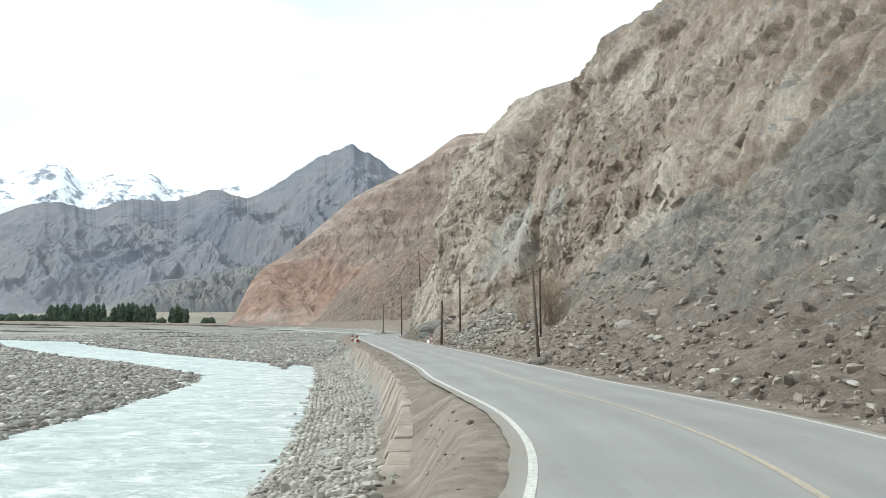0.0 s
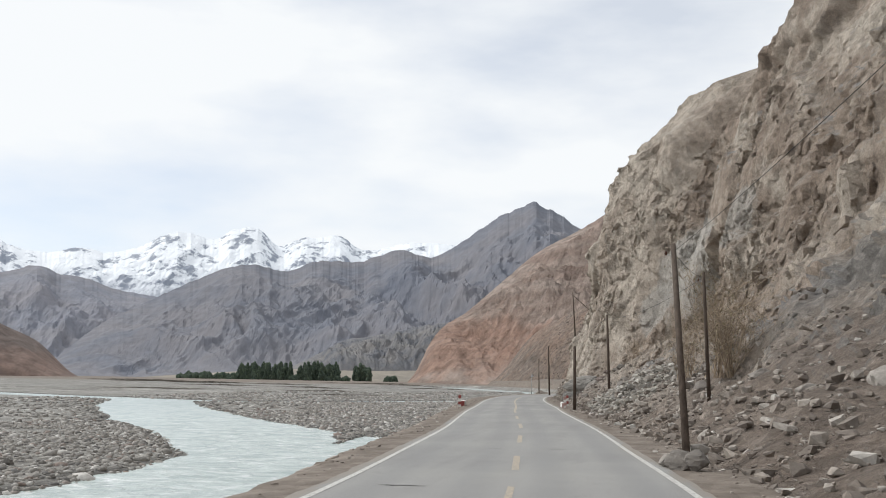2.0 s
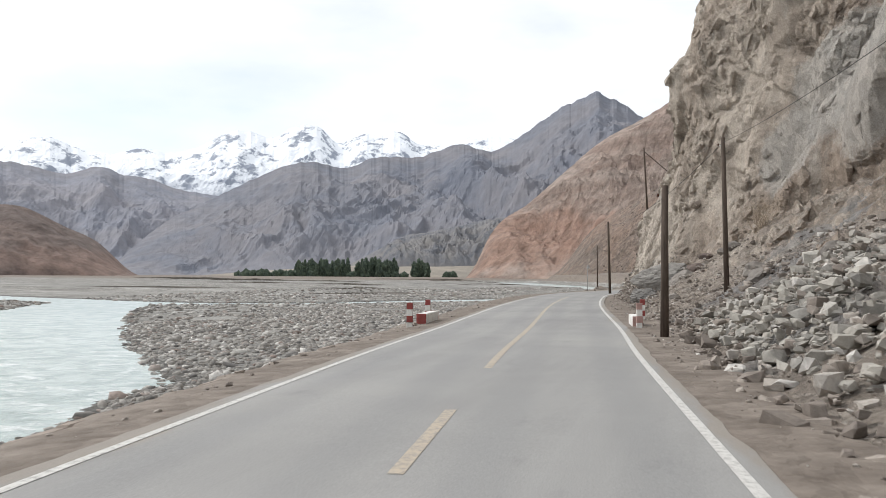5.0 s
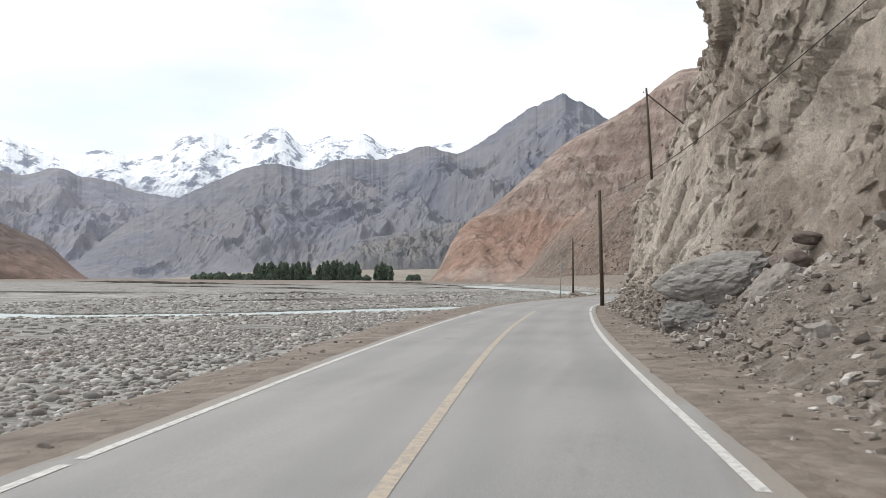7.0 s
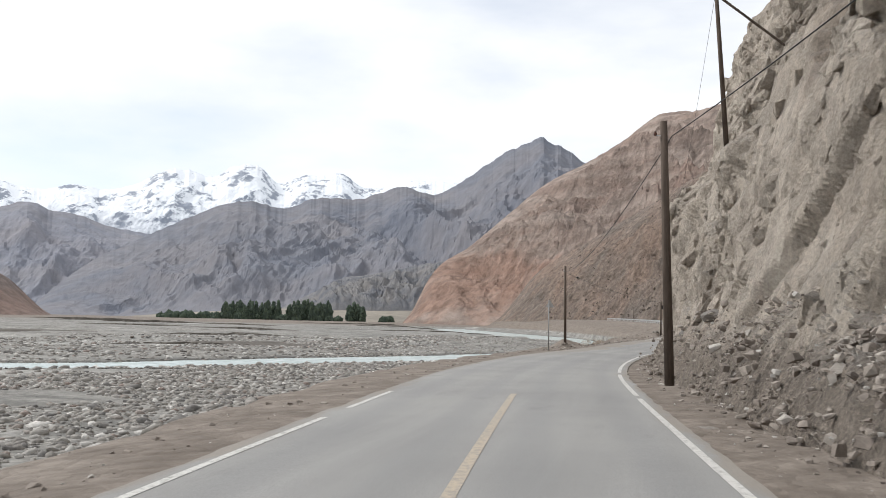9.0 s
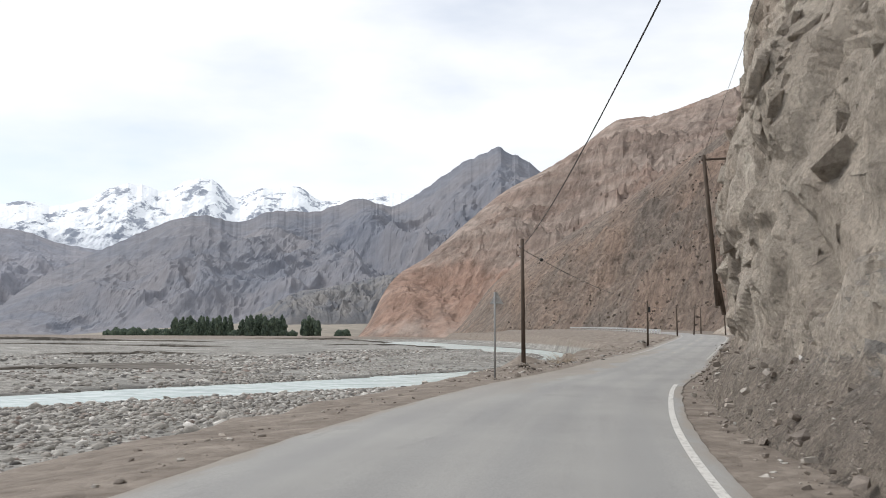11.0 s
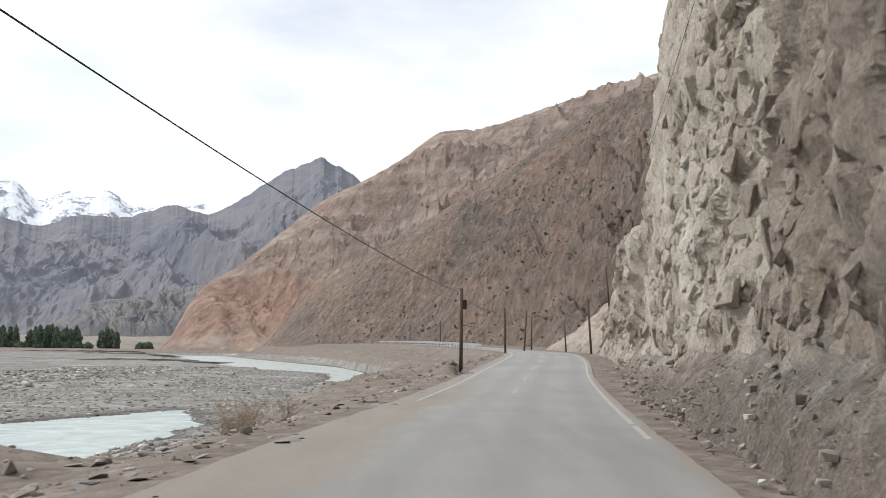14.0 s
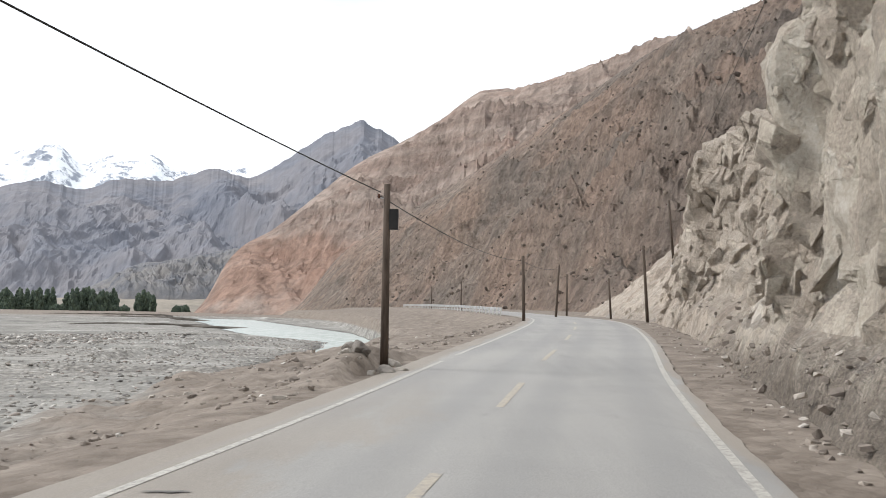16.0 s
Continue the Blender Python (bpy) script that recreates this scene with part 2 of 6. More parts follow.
def make_ground():
    """Gravel plain: dusty silt with pale and dark stones, damp and silty bands."""
    m, n, l, b = material("river_gravel", 0.9)
    v = coords(n, l)
    st = cells(n, l, v, 2.6)
    st2 = cells(n, l, v, 6.0)
    hue = ramp(n, l, st.outputs["Color"], [(0.1, (0.14, 0.135, 0.13)), (0.4, (0.245, 0.238, 0.222)), (0.65, (0.3, 0.288, 0.265)), (0.9, (0.46, 0.45, 0.43))])
    hue2 = ramp(n, l, st2.outputs["Color"], [(0.1, (0.15, 0.14, 0.13)), (0.5, (0.27, 0.25, 0.22)), (0.9, (0.42, 0.4, 0.37))])
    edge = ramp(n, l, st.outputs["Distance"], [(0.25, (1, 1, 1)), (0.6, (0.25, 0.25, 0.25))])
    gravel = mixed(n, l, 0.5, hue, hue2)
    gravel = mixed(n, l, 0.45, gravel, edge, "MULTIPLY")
    band = noise_tex(n, l, coords(n, l, (0.012, 0.05, 0.05)), 1.0, 6, 0.65, 0.4)
    silt = ramp(n, l, band, [(0.34, (0.11, 0.108, 0.102)), (0.44, (0.225, 0.222, 0.208)), (0.55, (0.29, 0.285, 0.268)), (0.66, (0.45, 0.445, 0.42))])
    c = mixed(n, l, ramp(n, l, noise_tex(n, l, v, 0.07, 5, 0.6), [(0.4, (0, 0, 0)), (0.62, (0.7, 0.7, 0.7))]), gravel, silt)
    c = mixed(n, l, 0.6, c, ramp(n, l, noise_tex(n, l, coords(n, l, (0.25, 0.6, 0.4)), 1.0, 9, 0.75), [(0.35, (0.2, 0.2, 0.2)), (0.65, (0.8, 0.8, 0.79))]), "OVERLAY")
    # dirt of the verge, by height
    h = split(n, l, v)[2]
    near = calc(n, l, "MULTIPLY", spanned(n, l, h, -0.95, -0.35), calc(n, l, "SUBTRACT", 1.0, spanned(n, l, h, 4, 7)))
    near = calc(n, l, "MAXIMUM", near, calc(n, l, "MULTIPLY", spanned(n, l, h, -1.95, -1.6), spanned(n, l, split(n, l, v)[1], 40, 30)))
    dirt = ramp(n, l, noise_tex(n, l, v, 0.9, 7, 0.65), [(0.3, (0.13, 0.107, 0.088)), (0.5, (0.19, 0.16, 0.134)), (0.72, (0.275, 0.238, 0.203))])
    c = mixed(n, l, near, c, dirt)
    # wet rim along the water
    wet = spanned(n, l, h, -2.24, -2.1)
    c = mixed(n, l, wet, mixed(n, l, 1.0, c, (0.5, 0.5, 0.5), "MULTIPLY"), c)
    l.new(c, b.inputs["Base Color"])
    hgt = calc(n, l, "ADD", calc(n, l, "MULTIPLY", st.outputs["Distance"], -1.0), calc(n, l, "MULTIPLY", noise_tex(n, l, v, 9, 5), 0.5))
    relief(n, l, b, hgt, 0.7, 0.12)
    return m


def make_rock():
    """The roadside cliff: brown and grey broken rock, pale tan further along, scree and dust below."""
    m, n, l, b = material("cliff_rock", 0.92)
    v = n.new("ShaderNodeNewGeometry").outputs["Position"]
    x, y, z = split(n, l, v)

    def placed(scale):
        q = n.new("ShaderNodeMapping")
        q.inputs["Scale"].default_value = scale
        l.new(v, q.inputs["Vector"])
        return q.outputs["Vector"]

    turn = n.new("ShaderNodeMapping")
    turn.inputs["Rotation"].default_value = (radians(25), 0, 0)
    bent = n.new("ShaderNodeTexNoise")
    bent.inputs["Scale"].default_value, bent.inputs["Detail"].default_value = 0.9, 5
    l.new(v, bent.inputs["Vector"])
    shift = n.new("ShaderNodeVectorMath")
    shift.operation = "MULTIPLY_ADD"
    shift.inputs[1].default_value = (0.9, 0.9, 0.9)
    l.new(bent.outputs["Color"], shift.inputs[0])
    l.new(v, shift.inputs[2])
    l.new(shift.outputs["Vector"], turn.inputs["Vector"])

    def jointed(scale):
        q = n.new("ShaderNodeMapping")
        q.inputs["Scale"].default_value = scale
        l.new(turn.outputs["Vector"], q.inputs["Vector"])
        return q.outputs["Vector"]

    warp = noise_tex(n, l, v, 0.1, 6, 0.6, 0.6)
    layer = noise_tex(n, l, jointed((0.35, 0.42, 0.22)), 1.0, 9, 0.68, 0.2)
    fine = noise_tex(n, l, v, 1.7, 10, 0.72)
    grain = noise_tex(n, l, v, 11, 7, 0.7)
    brown = ramp(n, l, layer, [(0.3, (0.178, 0.138, 0.108)), (0.46, (0.285, 0.228, 0.184)), (0.6, (0.383, 0.314, 0.257)), (0.75, (0.496, 0.432, 0.366))])
    grey = ramp(n, l, layer, [(0.3, (0.346, 0.300, 0.253)), (0.5, (0.508, 0.450, 0.383)), (0.68, (0.613, 0.551, 0.476)), (0.8, (0.691, 0.644, 0.576))])
    tan = ramp(n, l, layer, [(0.28, (0.430, 0.369, 0.304)), (0.45, (0.570, 0.505, 0.425)), (0.62, (0.663, 0.608, 0.528)), (0.78, (0.730, 0.683, 0.608))])
    pale = calc(n, l, "MULTIPLY", spanned(n, l, y, 132, 144), calc(n, l, "SUBTRACT", 0.85, calc(n, l, "MULTIPLY", spanned(n, l, y, 205, 228), 0.3)))
    c = mixed(n, l, calc(n, l, "MAXIMUM", pale, spanned(n, l, warp, 0.45, 0.66)), brown, grey)
    c = mixed(n, l, calc(n, l, "MULTIPLY", spanned(n, l, calc(n, l, "ADD", y, calc(n, l, "MULTIPLY", warp, 60.0)), 235, 268), calc(n, l, "SUBTRACT", 1.0, calc(n, l, "MULTIPLY", spanned(n, l, y, 262, 280), 0.8))), c, tan)
    zone = noise_tex(n, l, placed((0.11, 0.11, 0.06)), 1.0, 5, 0.6, 0.5)
    c = mixed(n, l, calc(n, l, "MULTIPLY", spanned(n, l, zone, 0.5, 0.62), 0.6), c, brown)
    streak = noise_tex(n, l, placed((0.5, 0.5, 0.07)), 1.0, 7, 0.65)
    c = mixed(n, l, ramp(n, l, streak, [(0.56, (0, 0, 0)), (0.7, (0.45, 0.45, 0.45))]), c, (0.2, 0.172, 0.15))
    c = mixed(n, l, ramp(n, l, streak, [(0.3, (0.4, 0.4, 0.4)), (0.42, (0, 0, 0))]), c, (0.5, 0.48, 0.44))
    for (vx, vy, vz), (rx_, ry_, rz_) in (((12.2, 113.0, 15.8), (3.0, 3.2, 2.2)), ((10.2, 129.5, 16.2), (3.5, 6.0, 1.6)), ((8.4, 134.8, 13.4), (3.0, 3.0, 3.2)), ((6.4, 136.2, 10.0), (2.4, 2.4, 2.6)), ((9.6, 129.8, 14.5), (3.5, 3.4, 5.0)), ((-2.6, 134.6, 1.2), (2.6, 7.0, 1.7)), ((18.0, 40.0, 7.0), (8.0, 16.0, 7.5)), ((15.0, 66.0, 5.5), (6.0, 9.0, 5.0))):
        q = n.new("ShaderNodeMapping")
        q.vector_type = "TEXTURE"
        q.inputs["Location"].default_value, q.inputs["Scale"].default_value = (vx, vy, vz), (rx_, ry_, rz_)
        l.new(v, q.inputs["Vector"])
        r_ = n.new("ShaderNodeVectorMath")
        r_.operation = "LENGTH"
        l.new(q.outputs["Vector"], r_.inputs[0])
        vein = spanned(n, l, calc(n, l, "ADD", r_.outputs["Value"], calc(n, l, "MULTIPLY", fine, 0.8)), 1.75, 1.45)
        tint = ramp(n, l, layer, [(0.35, (0.13, 0.125, 0.12)), (0.65, (0.25, 0.24, 0.225))]) if vz < 2 else (ramp(n, l, fine, [(0.3, (0.13, 0.128, 0.125)), (0.55, (0.2, 0.197, 0.19)), (0.75, (0.34, 0.33, 0.31))]) if vy < 100 else (0.43, 0.405, 0.37))
        c = mixed(n, l, calc(n, l, "MULTIPLY", vein, 0.8), c, tint)
    # dust and earth lying on whatever is not steep
    g = n.new("ShaderNodeNewGeometry")
    up = split(n, l, g.outputs["Normal"])[2]
    lie = spanned(n, l, calc(n, l, "ADD", up, calc(n, l, "MULTIPLY", calc(n, l, "SUBTRACT", fine, 0.5), 0.7)), 0.45, 0.75)
    scree = ramp(n, l, fine, [(0.3, (0.185, 0.153, 0.127)), (0.48, (0.275, 0.236, 0.2)), (0.64, (0.375, 0.336, 0.294)), (0.78, (0.5, 0.475, 0.44))])
    patch = noise_tex(n, l, v, 0.07, 5, 0.6)
    scree = mixed(n, l, spanned(n, l, patch, 0.52, 0.66), scree, ramp(n, l, fine, [(0.3, (0.15, 0.15, 0.152)), (0.55, (0.235, 0.232, 0.228)), (0.75, (0.38, 0.375, 0.36))]))
    earth = calc(n, l, "MULTIPLY", spanned(n, l, y, 84, 66), spanned(n, l, calc(n, l, "ADD", z, calc(n, l, "MULTIPLY", warp, 6.0)), 9.5, 6.0))
    scree = mixed(n, l, calc(n, l, "MULTIPLY", earth, 0.75), scree, ramp(n, l, fine, [(0.3, (0.13, 0.1, 0.08)), (0.5, (0.19, 0.15, 0.123)), (0.72, (0.31, 0.26, 0.222))]))
    bare = calc(n, l, "MULTIPLY", spanned(n, l, y, 124, 140), spanned(n, l, z, 1.2, 3.5))
    c = mixed(n, l, calc(n, l, "MULTIPLY", lie, calc(n, l, "SUBTRACT", 0.9, calc(n, l, "MULTIPLY", bare, 0.65))), c, scree)
    talus = calc(n, l, "MULTIPLY", spanned(n, l, calc(n, l, "ADD", z, calc(n, l, "MULTIPLY", fine, 2.2)), 3.0, 1.9), calc(n, l, "MULTIPLY", spanned(n, l, y, 120, 150), spanned(n, l, y, 285, 262)))
    c = mixed(n, l, calc(n, l, "MULTIPLY", talus, 0.85), c, ramp(n, l, grain, [(0.3, (0.145, 0.122, 0.102)), (0.55, (0.215, 0.183, 0.154)), (0.75, (0.32, 0.28, 0.24))]))
    # Rock joints drawn as dark lines, their crevice shade put into the colour.
    crack = cells(n, l, jointed((0.5, 0.55, 0.22)), 1.0, "DISTANCE_TO_EDGE")
    gap = calc(n, l, "ADD", crack.outputs["Distance"], calc(n, l, "MULTIPLY", calc(n, l, "SUBTRACT", fine, 0.42), 0.3))
    c = mixed(n, l, ramp(n, l, gap, [(0.0, (0.5, 0.5, 0.5)), (0.022, (0, 0, 0))]), c, (0.09, 0.075, 0.065))
    plate, flake = n.new("ShaderNodeRGBToBW"), n.new("ShaderNodeRGBToBW")
    l.new(cells(n, l, jointed((2.0, 2.4, 1.1)), 1.0).outputs["Color"], plate.inputs["Color"])
    l.new(cells(n, l, jointed((6.5, 7.5, 3.6)), 1.0).outputs["Color"], flake.inputs["Color"])
    c = mixed(n, l, 0.25, c, ramp(n, l, plate.outputs["Val"], [(0.25, (0.25, 0.25, 0.25)), (0.75, (0.7, 0.69, 0.68))]), "OVERLAY")
    c = mixed(n, l, 0.5, c, ramp(n, l, grain, [(0.3, (0.24, 0.24, 0.24)), (0.5, (0.5, 0.5, 0.5)), (0.7, (0.78, 0.77, 0.75))]), "OVERLAY")
    l.new(c, b.inputs["Base Color"])
    first = relief(n, l, b, calc(n, l, "ADD", fine, calc(n, l, "MULTIPLY", plate.outputs["Val"], 0.9)), 1.0, 0.32)
    relief(n, l, b, calc(n, l, "ADD", grain, calc(n, l, "MULTIPLY", flake.outputs["Val"], 0.9)), 0.9, 0.09, first)
    return m


def make_hill(name, stops, scale, rough=0.65, bump=3.0, gully=None, patch=None, grain=0.7):
    m, n, l, b = material(name, 0.95)
    v = coords(n, l)
    f = noise_tex(n, l, v, scale, 9, rough, 0.15)
    g = noise_tex(n, l, v, scale * 9, 8, 0.7)
    c = ramp(n, l, f, stops)
    if gully:
        s = noise_tex(n, l, coords(n, l, gully[0]), 1.0, 7, 0.6, 0.15)
        c = mixed(n, l, ramp(n, l, s, [(0.42, (0, 0, 0)), (0.62, (0.7, 0.7, 0.7))]), c, gully[1])
    if patch:
        q = n.new("ShaderNodeMapping")
        q.vector_type = "TEXTURE"
        q.inputs["Location"].default_value, q.inputs["Scale"].default_value = patch[0], patch[1]
        l.new(v, q.inputs["Vector"])
        r = n.new("ShaderNodeVectorMath")
        r.operation = "LENGTH"
        l.new(q.outputs["Vector"], r.inputs[0])
        s = noise_tex(n, l, v, scale * 3, 7, 0.65)
        inside = spanned(n, l, calc(n, l, "ADD", r.outputs["Value"], calc(n, l, "MULTIPLY", s, 2.4)), 2.5, 1.7)
        c = mixed(n, l, calc(n, l, "MULTIPLY", inside, 0.65), c, patch[2])
    c = mixed(n, l, grain, c, ramp(n, l, g, [(0.3, (0.2, 0.2, 0.2)), (0.5, (0.5, 0.5, 0.5)), (0.7, (0.8, 0.8, 0.8))]), "OVERLAY")
    l.new(c, b.inputs["Base Color"])
    first = relief(n, l, b, f, 0.8, bump * 4)
    relief(n, l, b, g, 1.0, bump * 1.4, first)
    return m


def make_snow_peak():
    m, n, l, b = material("hazed_snowy_rock", 0.8)
    v = coords(n, l)
    z = split(n, l, v)[2]
    g = n.new("ShaderNodeNewGeometry")
    up = split(n, l, g.outputs["Normal"])[2]
    f = noise_tex(n, l, v, 0.012, 10, 0.72)
    amount = calc(n, l, "ADD", calc(n, l, "MULTIPLY", calc(n, l, "SUBTRACT", f, 0.5), 2.6), calc(n, l, "MULTIPLY", up, 0.5))
    level = spanned(n, l, calc(n, l, "ADD", z, calc(n, l, "MULTIPLY", f, 260.0)), 380, 600)
    snow = calc(n, l, "MULTIPLY", spanned(n, l, amount, 0.17, 0.36), level)
    # Rock between the snow is paled towards blue, as haze would do.
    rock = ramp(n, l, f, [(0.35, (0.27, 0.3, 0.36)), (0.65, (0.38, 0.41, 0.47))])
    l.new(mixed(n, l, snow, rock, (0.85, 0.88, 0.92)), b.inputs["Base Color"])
    relief(n, l, b, f, 0.6, 14)
    return m


def make_water():
    m, n, l, b = material("silty_river_water", 0.25)
    v = coords(n, l)
    flow = noise_tex(n, l, v, 0.55, 6, 0.6, 0.8)
    c = ramp(n, l, flow, [(0.3, (0.32, 0.39, 0.365)), (0.5, (0.44, 0.51, 0.485)), (0.7, (0.6, 0.66, 0.635))])
    foam = noise_tex(n, l, v, 0.8, 9, 0.72, 0.9)
    wild = calc(n, l, "SUBTRACT", 1.0, calc(n, l, "MULTIPLY", spanned(n, l, split(n, l, v)[1], 95, 170), 0.93))
    white = n.new("ShaderNodeRGBToBW")
    l.new(ramp(n, l, foam, [(0.51, (0, 0, 0)), (0.68, (0.9, 0.9, 0.9))]), white.inputs["Color"])
    c = mixed(n, l, calc(n, l, "MULTIPLY", white.outputs["Val"], wild), c, (0.88, 0.9, 0.89))
    l.new(c, b.inputs["Base Color"])
    b.inputs["Specular IOR Level"].default_value = 0.5
    rip = noise_tex(n, l, v, 1.3, 7, 0.62, 0.7)
    relief(n, l, b, calc(n, l, "MULTIPLY", rip, wild), 0.75, 0.22)
    return m


def make_stone(name, stops, island=True):
    m, n, l, b = material(name, 0.88)
    v = coords(n, l)
    g = n.new("ShaderNodeNewGeometry") if island else n.new("ShaderNodeObjectInfo")
    r = g.outputs["Random Per Island"] if island else g.outputs["Random"]
    c = ramp(n, l, r, stops)
    f = noise_tex(n, l, v, 7, 7, 0.65)
    c = mixed(n, l, 0.6, c, ramp(n, l, f, [(0.28, (0.28, 0.28, 0.28)), (0.72, (0.74, 0.73, 0.72))]), "OVERLAY")
    l.new(c, b.inputs["Base Color"])
    relief(n, l, b, f, 0.6, 0.05)
    return m


def make_plain(name, stops, scale=(6, 6, 6), rough=0.85, metal=0.0, bump=0.01):
    m, n, l, b = material(name, rough, metal)
    f = noise_tex(n, l, coords(n, l, scale), 1.0, 8, 0.65)
    l.new(ramp(n, l, f, stops), b.inputs["Base Color"])
    relief(n, l, b, f, 0.5, bump)
    return m


M_ASPHALT = make_asphalt()
M_WHITE = make_paint("white_road_paint", (0.62, 0.61, 0.58), 0.38)
M_YELLOW = make_paint("yellow_road_paint", (0.47, 0.39, 0.295), 0.41)
M_CRACK = make_plain("dark_patched_asphalt", [(0.35, (0.11, 0.109, 0.106)), (0.65, (0.18, 0.177, 0.172))], (9, 9, 9), 0.9)
M_WORN = make_paint("worn_white_road_paint", (0.47, 0.455, 0.42), 0.42)
M_FLAKE = make_plain("broken_grey_asphalt", [(0.35, (0.2, 0.192, 0.182)), (0.65, (0.3, 0.288, 0.27))], (7, 7, 7), 0.9)
M_FADED = make_paint("faded_yellow_road_paint", (0.4, 0.355, 0.29), 0.4)
M_GROUND = make_ground()
M_ROCK = make_rock()
M_RED = make_hill("red_hill_rock", [(0.3, (0.175, 0.138, 0.118)), (0.45, (0.245, 0.192, 0.164)), (0.56, (0.27, 0.203, 0.17)), (0.66, (0.3, 0.208, 0.168)), (0.8, (0.33, 0.27, 0.23))], 0.006, 0.68, 4.5,
                  ((0.006, 0.006, 0.06), (0.36, 0.3, 0.26)), ((-190, 1225, 45), (105, 170, 60), (0.32, 0.2, 0.15)))
M_MAUVE = make_hill("mauve_hill_rock", [(0.3, (0.115, 0.09, 0.08)), (0.5, (0.165, 0.128, 0.113)), (0.7, (0.225, 0.165, 0.138))], 0.006, 0.65, 6.0,
                    ((0.008, 0.008, 0.03), (0.2, 0.165, 0.15)), ((-760, 1180, 15), (170, 200, 22), (0.25, 0.17, 0.138)))
M_SCREE = make_hill("brown_scree", [(0.32, (0.15, 0.125, 0.108)), (0.48, (0.235, 0.196, 0.167)), (0.56, (0.275, 0.224, 0.188)), (0.7, (0.37, 0.308, 0.26))], 0.03, 0.76, 2.4, ((0.03, 0.016, 0.012), (0.355, 0.252, 0.196)), None, 0.8)
# Distance haze is put into this colour: blue-grey with little contrast.
M_DARK_HAZE = make_hill("hazed_mountain_rock", [(0.3, (0.127, 0.139, 0.172)), (0.5, (0.159, 0.168, 0.197)), (0.7, (0.203, 0.199, 0.215))], 0.0035, 0.6, 0.9, ((0.006, 0.006, 0.0025), (0.193, 0.187, 0.200)), None, 0.3)
# Lighter and bluer than the nearer range: aerial haze painted into the rock.
M_FAR_HAZE = make_hill("hazed_far_mountain_rock", [(0.3, (0.185, 0.196, 0.235)), (0.5, (0.213, 0.222, 0.258)), (0.7, (0.252, 0.246, 0.269))], 0.003, 0.6, 1.2, ((0.006, 0.006, 0.002), (0.241, 0.235, 0.252)), None, 0.3)
M_GULLY = make_hill("pale_gullied_rock", [(0.3, (0.115, 0.122, 0.14)), (0.5, (0.145, 0.148, 0.16)), (0.7, (0.2, 0.195, 0.19))], 0.012, 0.6, 1.5, ((0.03, 0.03, 0.004), (0.235, 0.222, 0.212)), None, 0.3)
M_FAN = make_hill("tan_fan_gravel", [(0.3, (0.2, 0.18, 0.155)), (0.5, (0.25, 0.225, 0.19)), (0.7, (0.3, 0.27, 0.225))], 0.008, 0.6, 0.4, None, None, 0.4)
# Earth coloured dark to paint in the shade of the steep cut faces.
M_CUT_SHADE = make_plain("shade_dark_cut_earth", [(0.3, (0.075, 0.066, 0.056)), (0.7, (0.15, 0.135, 0.118))], (0.3, 0.3, 1.5), 0.95, 0.0, 0.1)
M_SNOW = make_snow_peak()
M_WATER = make_water()
M_COBBLE = make_stone("river_cobble", [(0.0, (0.15, 0.145, 0.14)), (0.3, (0.25, 0.235, 0.215)), (0.55, (0.31, 0.295, 0.27)), (0.68, (0.3, 0.285, 0.265)), (0.74, (0.25, 0.2, 0.175)), (0.8, (0.34, 0.325, 0.3)), (0.9, (0.44, 0.425, 0.4)), (1.0, (0.56, 0.54, 0.51))])
M_RUBBLE = make_stone("scree_stone", [(0.0, (0.15, 0.13, 0.113)), (0.4, (0.24, 0.207, 0.18)), (0.7, (0.31, 0.275, 0.24)), (0.93, (0.38, 0.35, 0.315)), (1.0, (0.5, 0.48, 0.45))])
M_OUTCROP = make_stone("dark_layered_rock", [(0.0, (0.175, 0.171, 0.162)), (0.5, (0.21, 0.202, 0.19)), (1.0, (0.25, 0.238, 0.22))], False)
M_REDBLOCK = make_stone("dark_reddish_rock", [(0.0, (0.14, 0.112, 0.1)), (1.0, (0.18, 0.145, 0.128))], False)
M_BOULDER = make_stone("boulder_rock", [(0.0, (0.17, 0.155, 0.14)), (0.5, (0.25, 0.228, 0.205)), (1.0, (0.36, 0.335, 0.305))], False)
M_PANEL = make_plain("weathered_concrete_panel", [(0.3, (0.2, 0.165, 0.14)), (0.55, (0.305, 0.26, 0.222)), (0.75, (0.43, 0.39, 0.34))], (1.2, 1.2, 0.7), 0.9)
M_PAVE = make_stone("bank_paving_stone", [(0.0, (0.24, 0.23, 0.21)), (0.5, (0.33, 0.31, 0.275)), (0.85, (0.4, 0.38, 0.34)), (1.0, (0.5, 0.48, 0.45))])
M_DARKSTONE = make_stone("dark_hill_stone", [(0.0, (0.08, 0.065, 0.055)), (0.6, (0.15, 0.12, 0.1)), (1.0, (0.26, 0.21, 0.17))])
M_WOOD = make_plain("weathered_pole_wood", [(0.3, (0.05, 0.038, 0.03)), (0.7, (0.13, 0.1, 0.08))], (9, 9, 1.2), 0.9)
M_CONCRETE = make_plain("concrete", [(0.3, (0.33, 0.3, 0.27)), (0.7, (0.5, 0.47, 0.43))], (3, 3, 3), 0.9)
M_WHITEWASH = make_plain("worn_white_paint", [(0.25, (0.45, 0.43, 0.4)), (0.55, (0.72, 0.71, 0.68))], (4, 4, 4), 0.75)
M_REDPAINT = make_plain("faded_red_paint", [(0.3, (0.2, 0.05, 0.045)), (0.7, (0.34, 0.085, 0.075))], (5, 5, 5), 0.7)
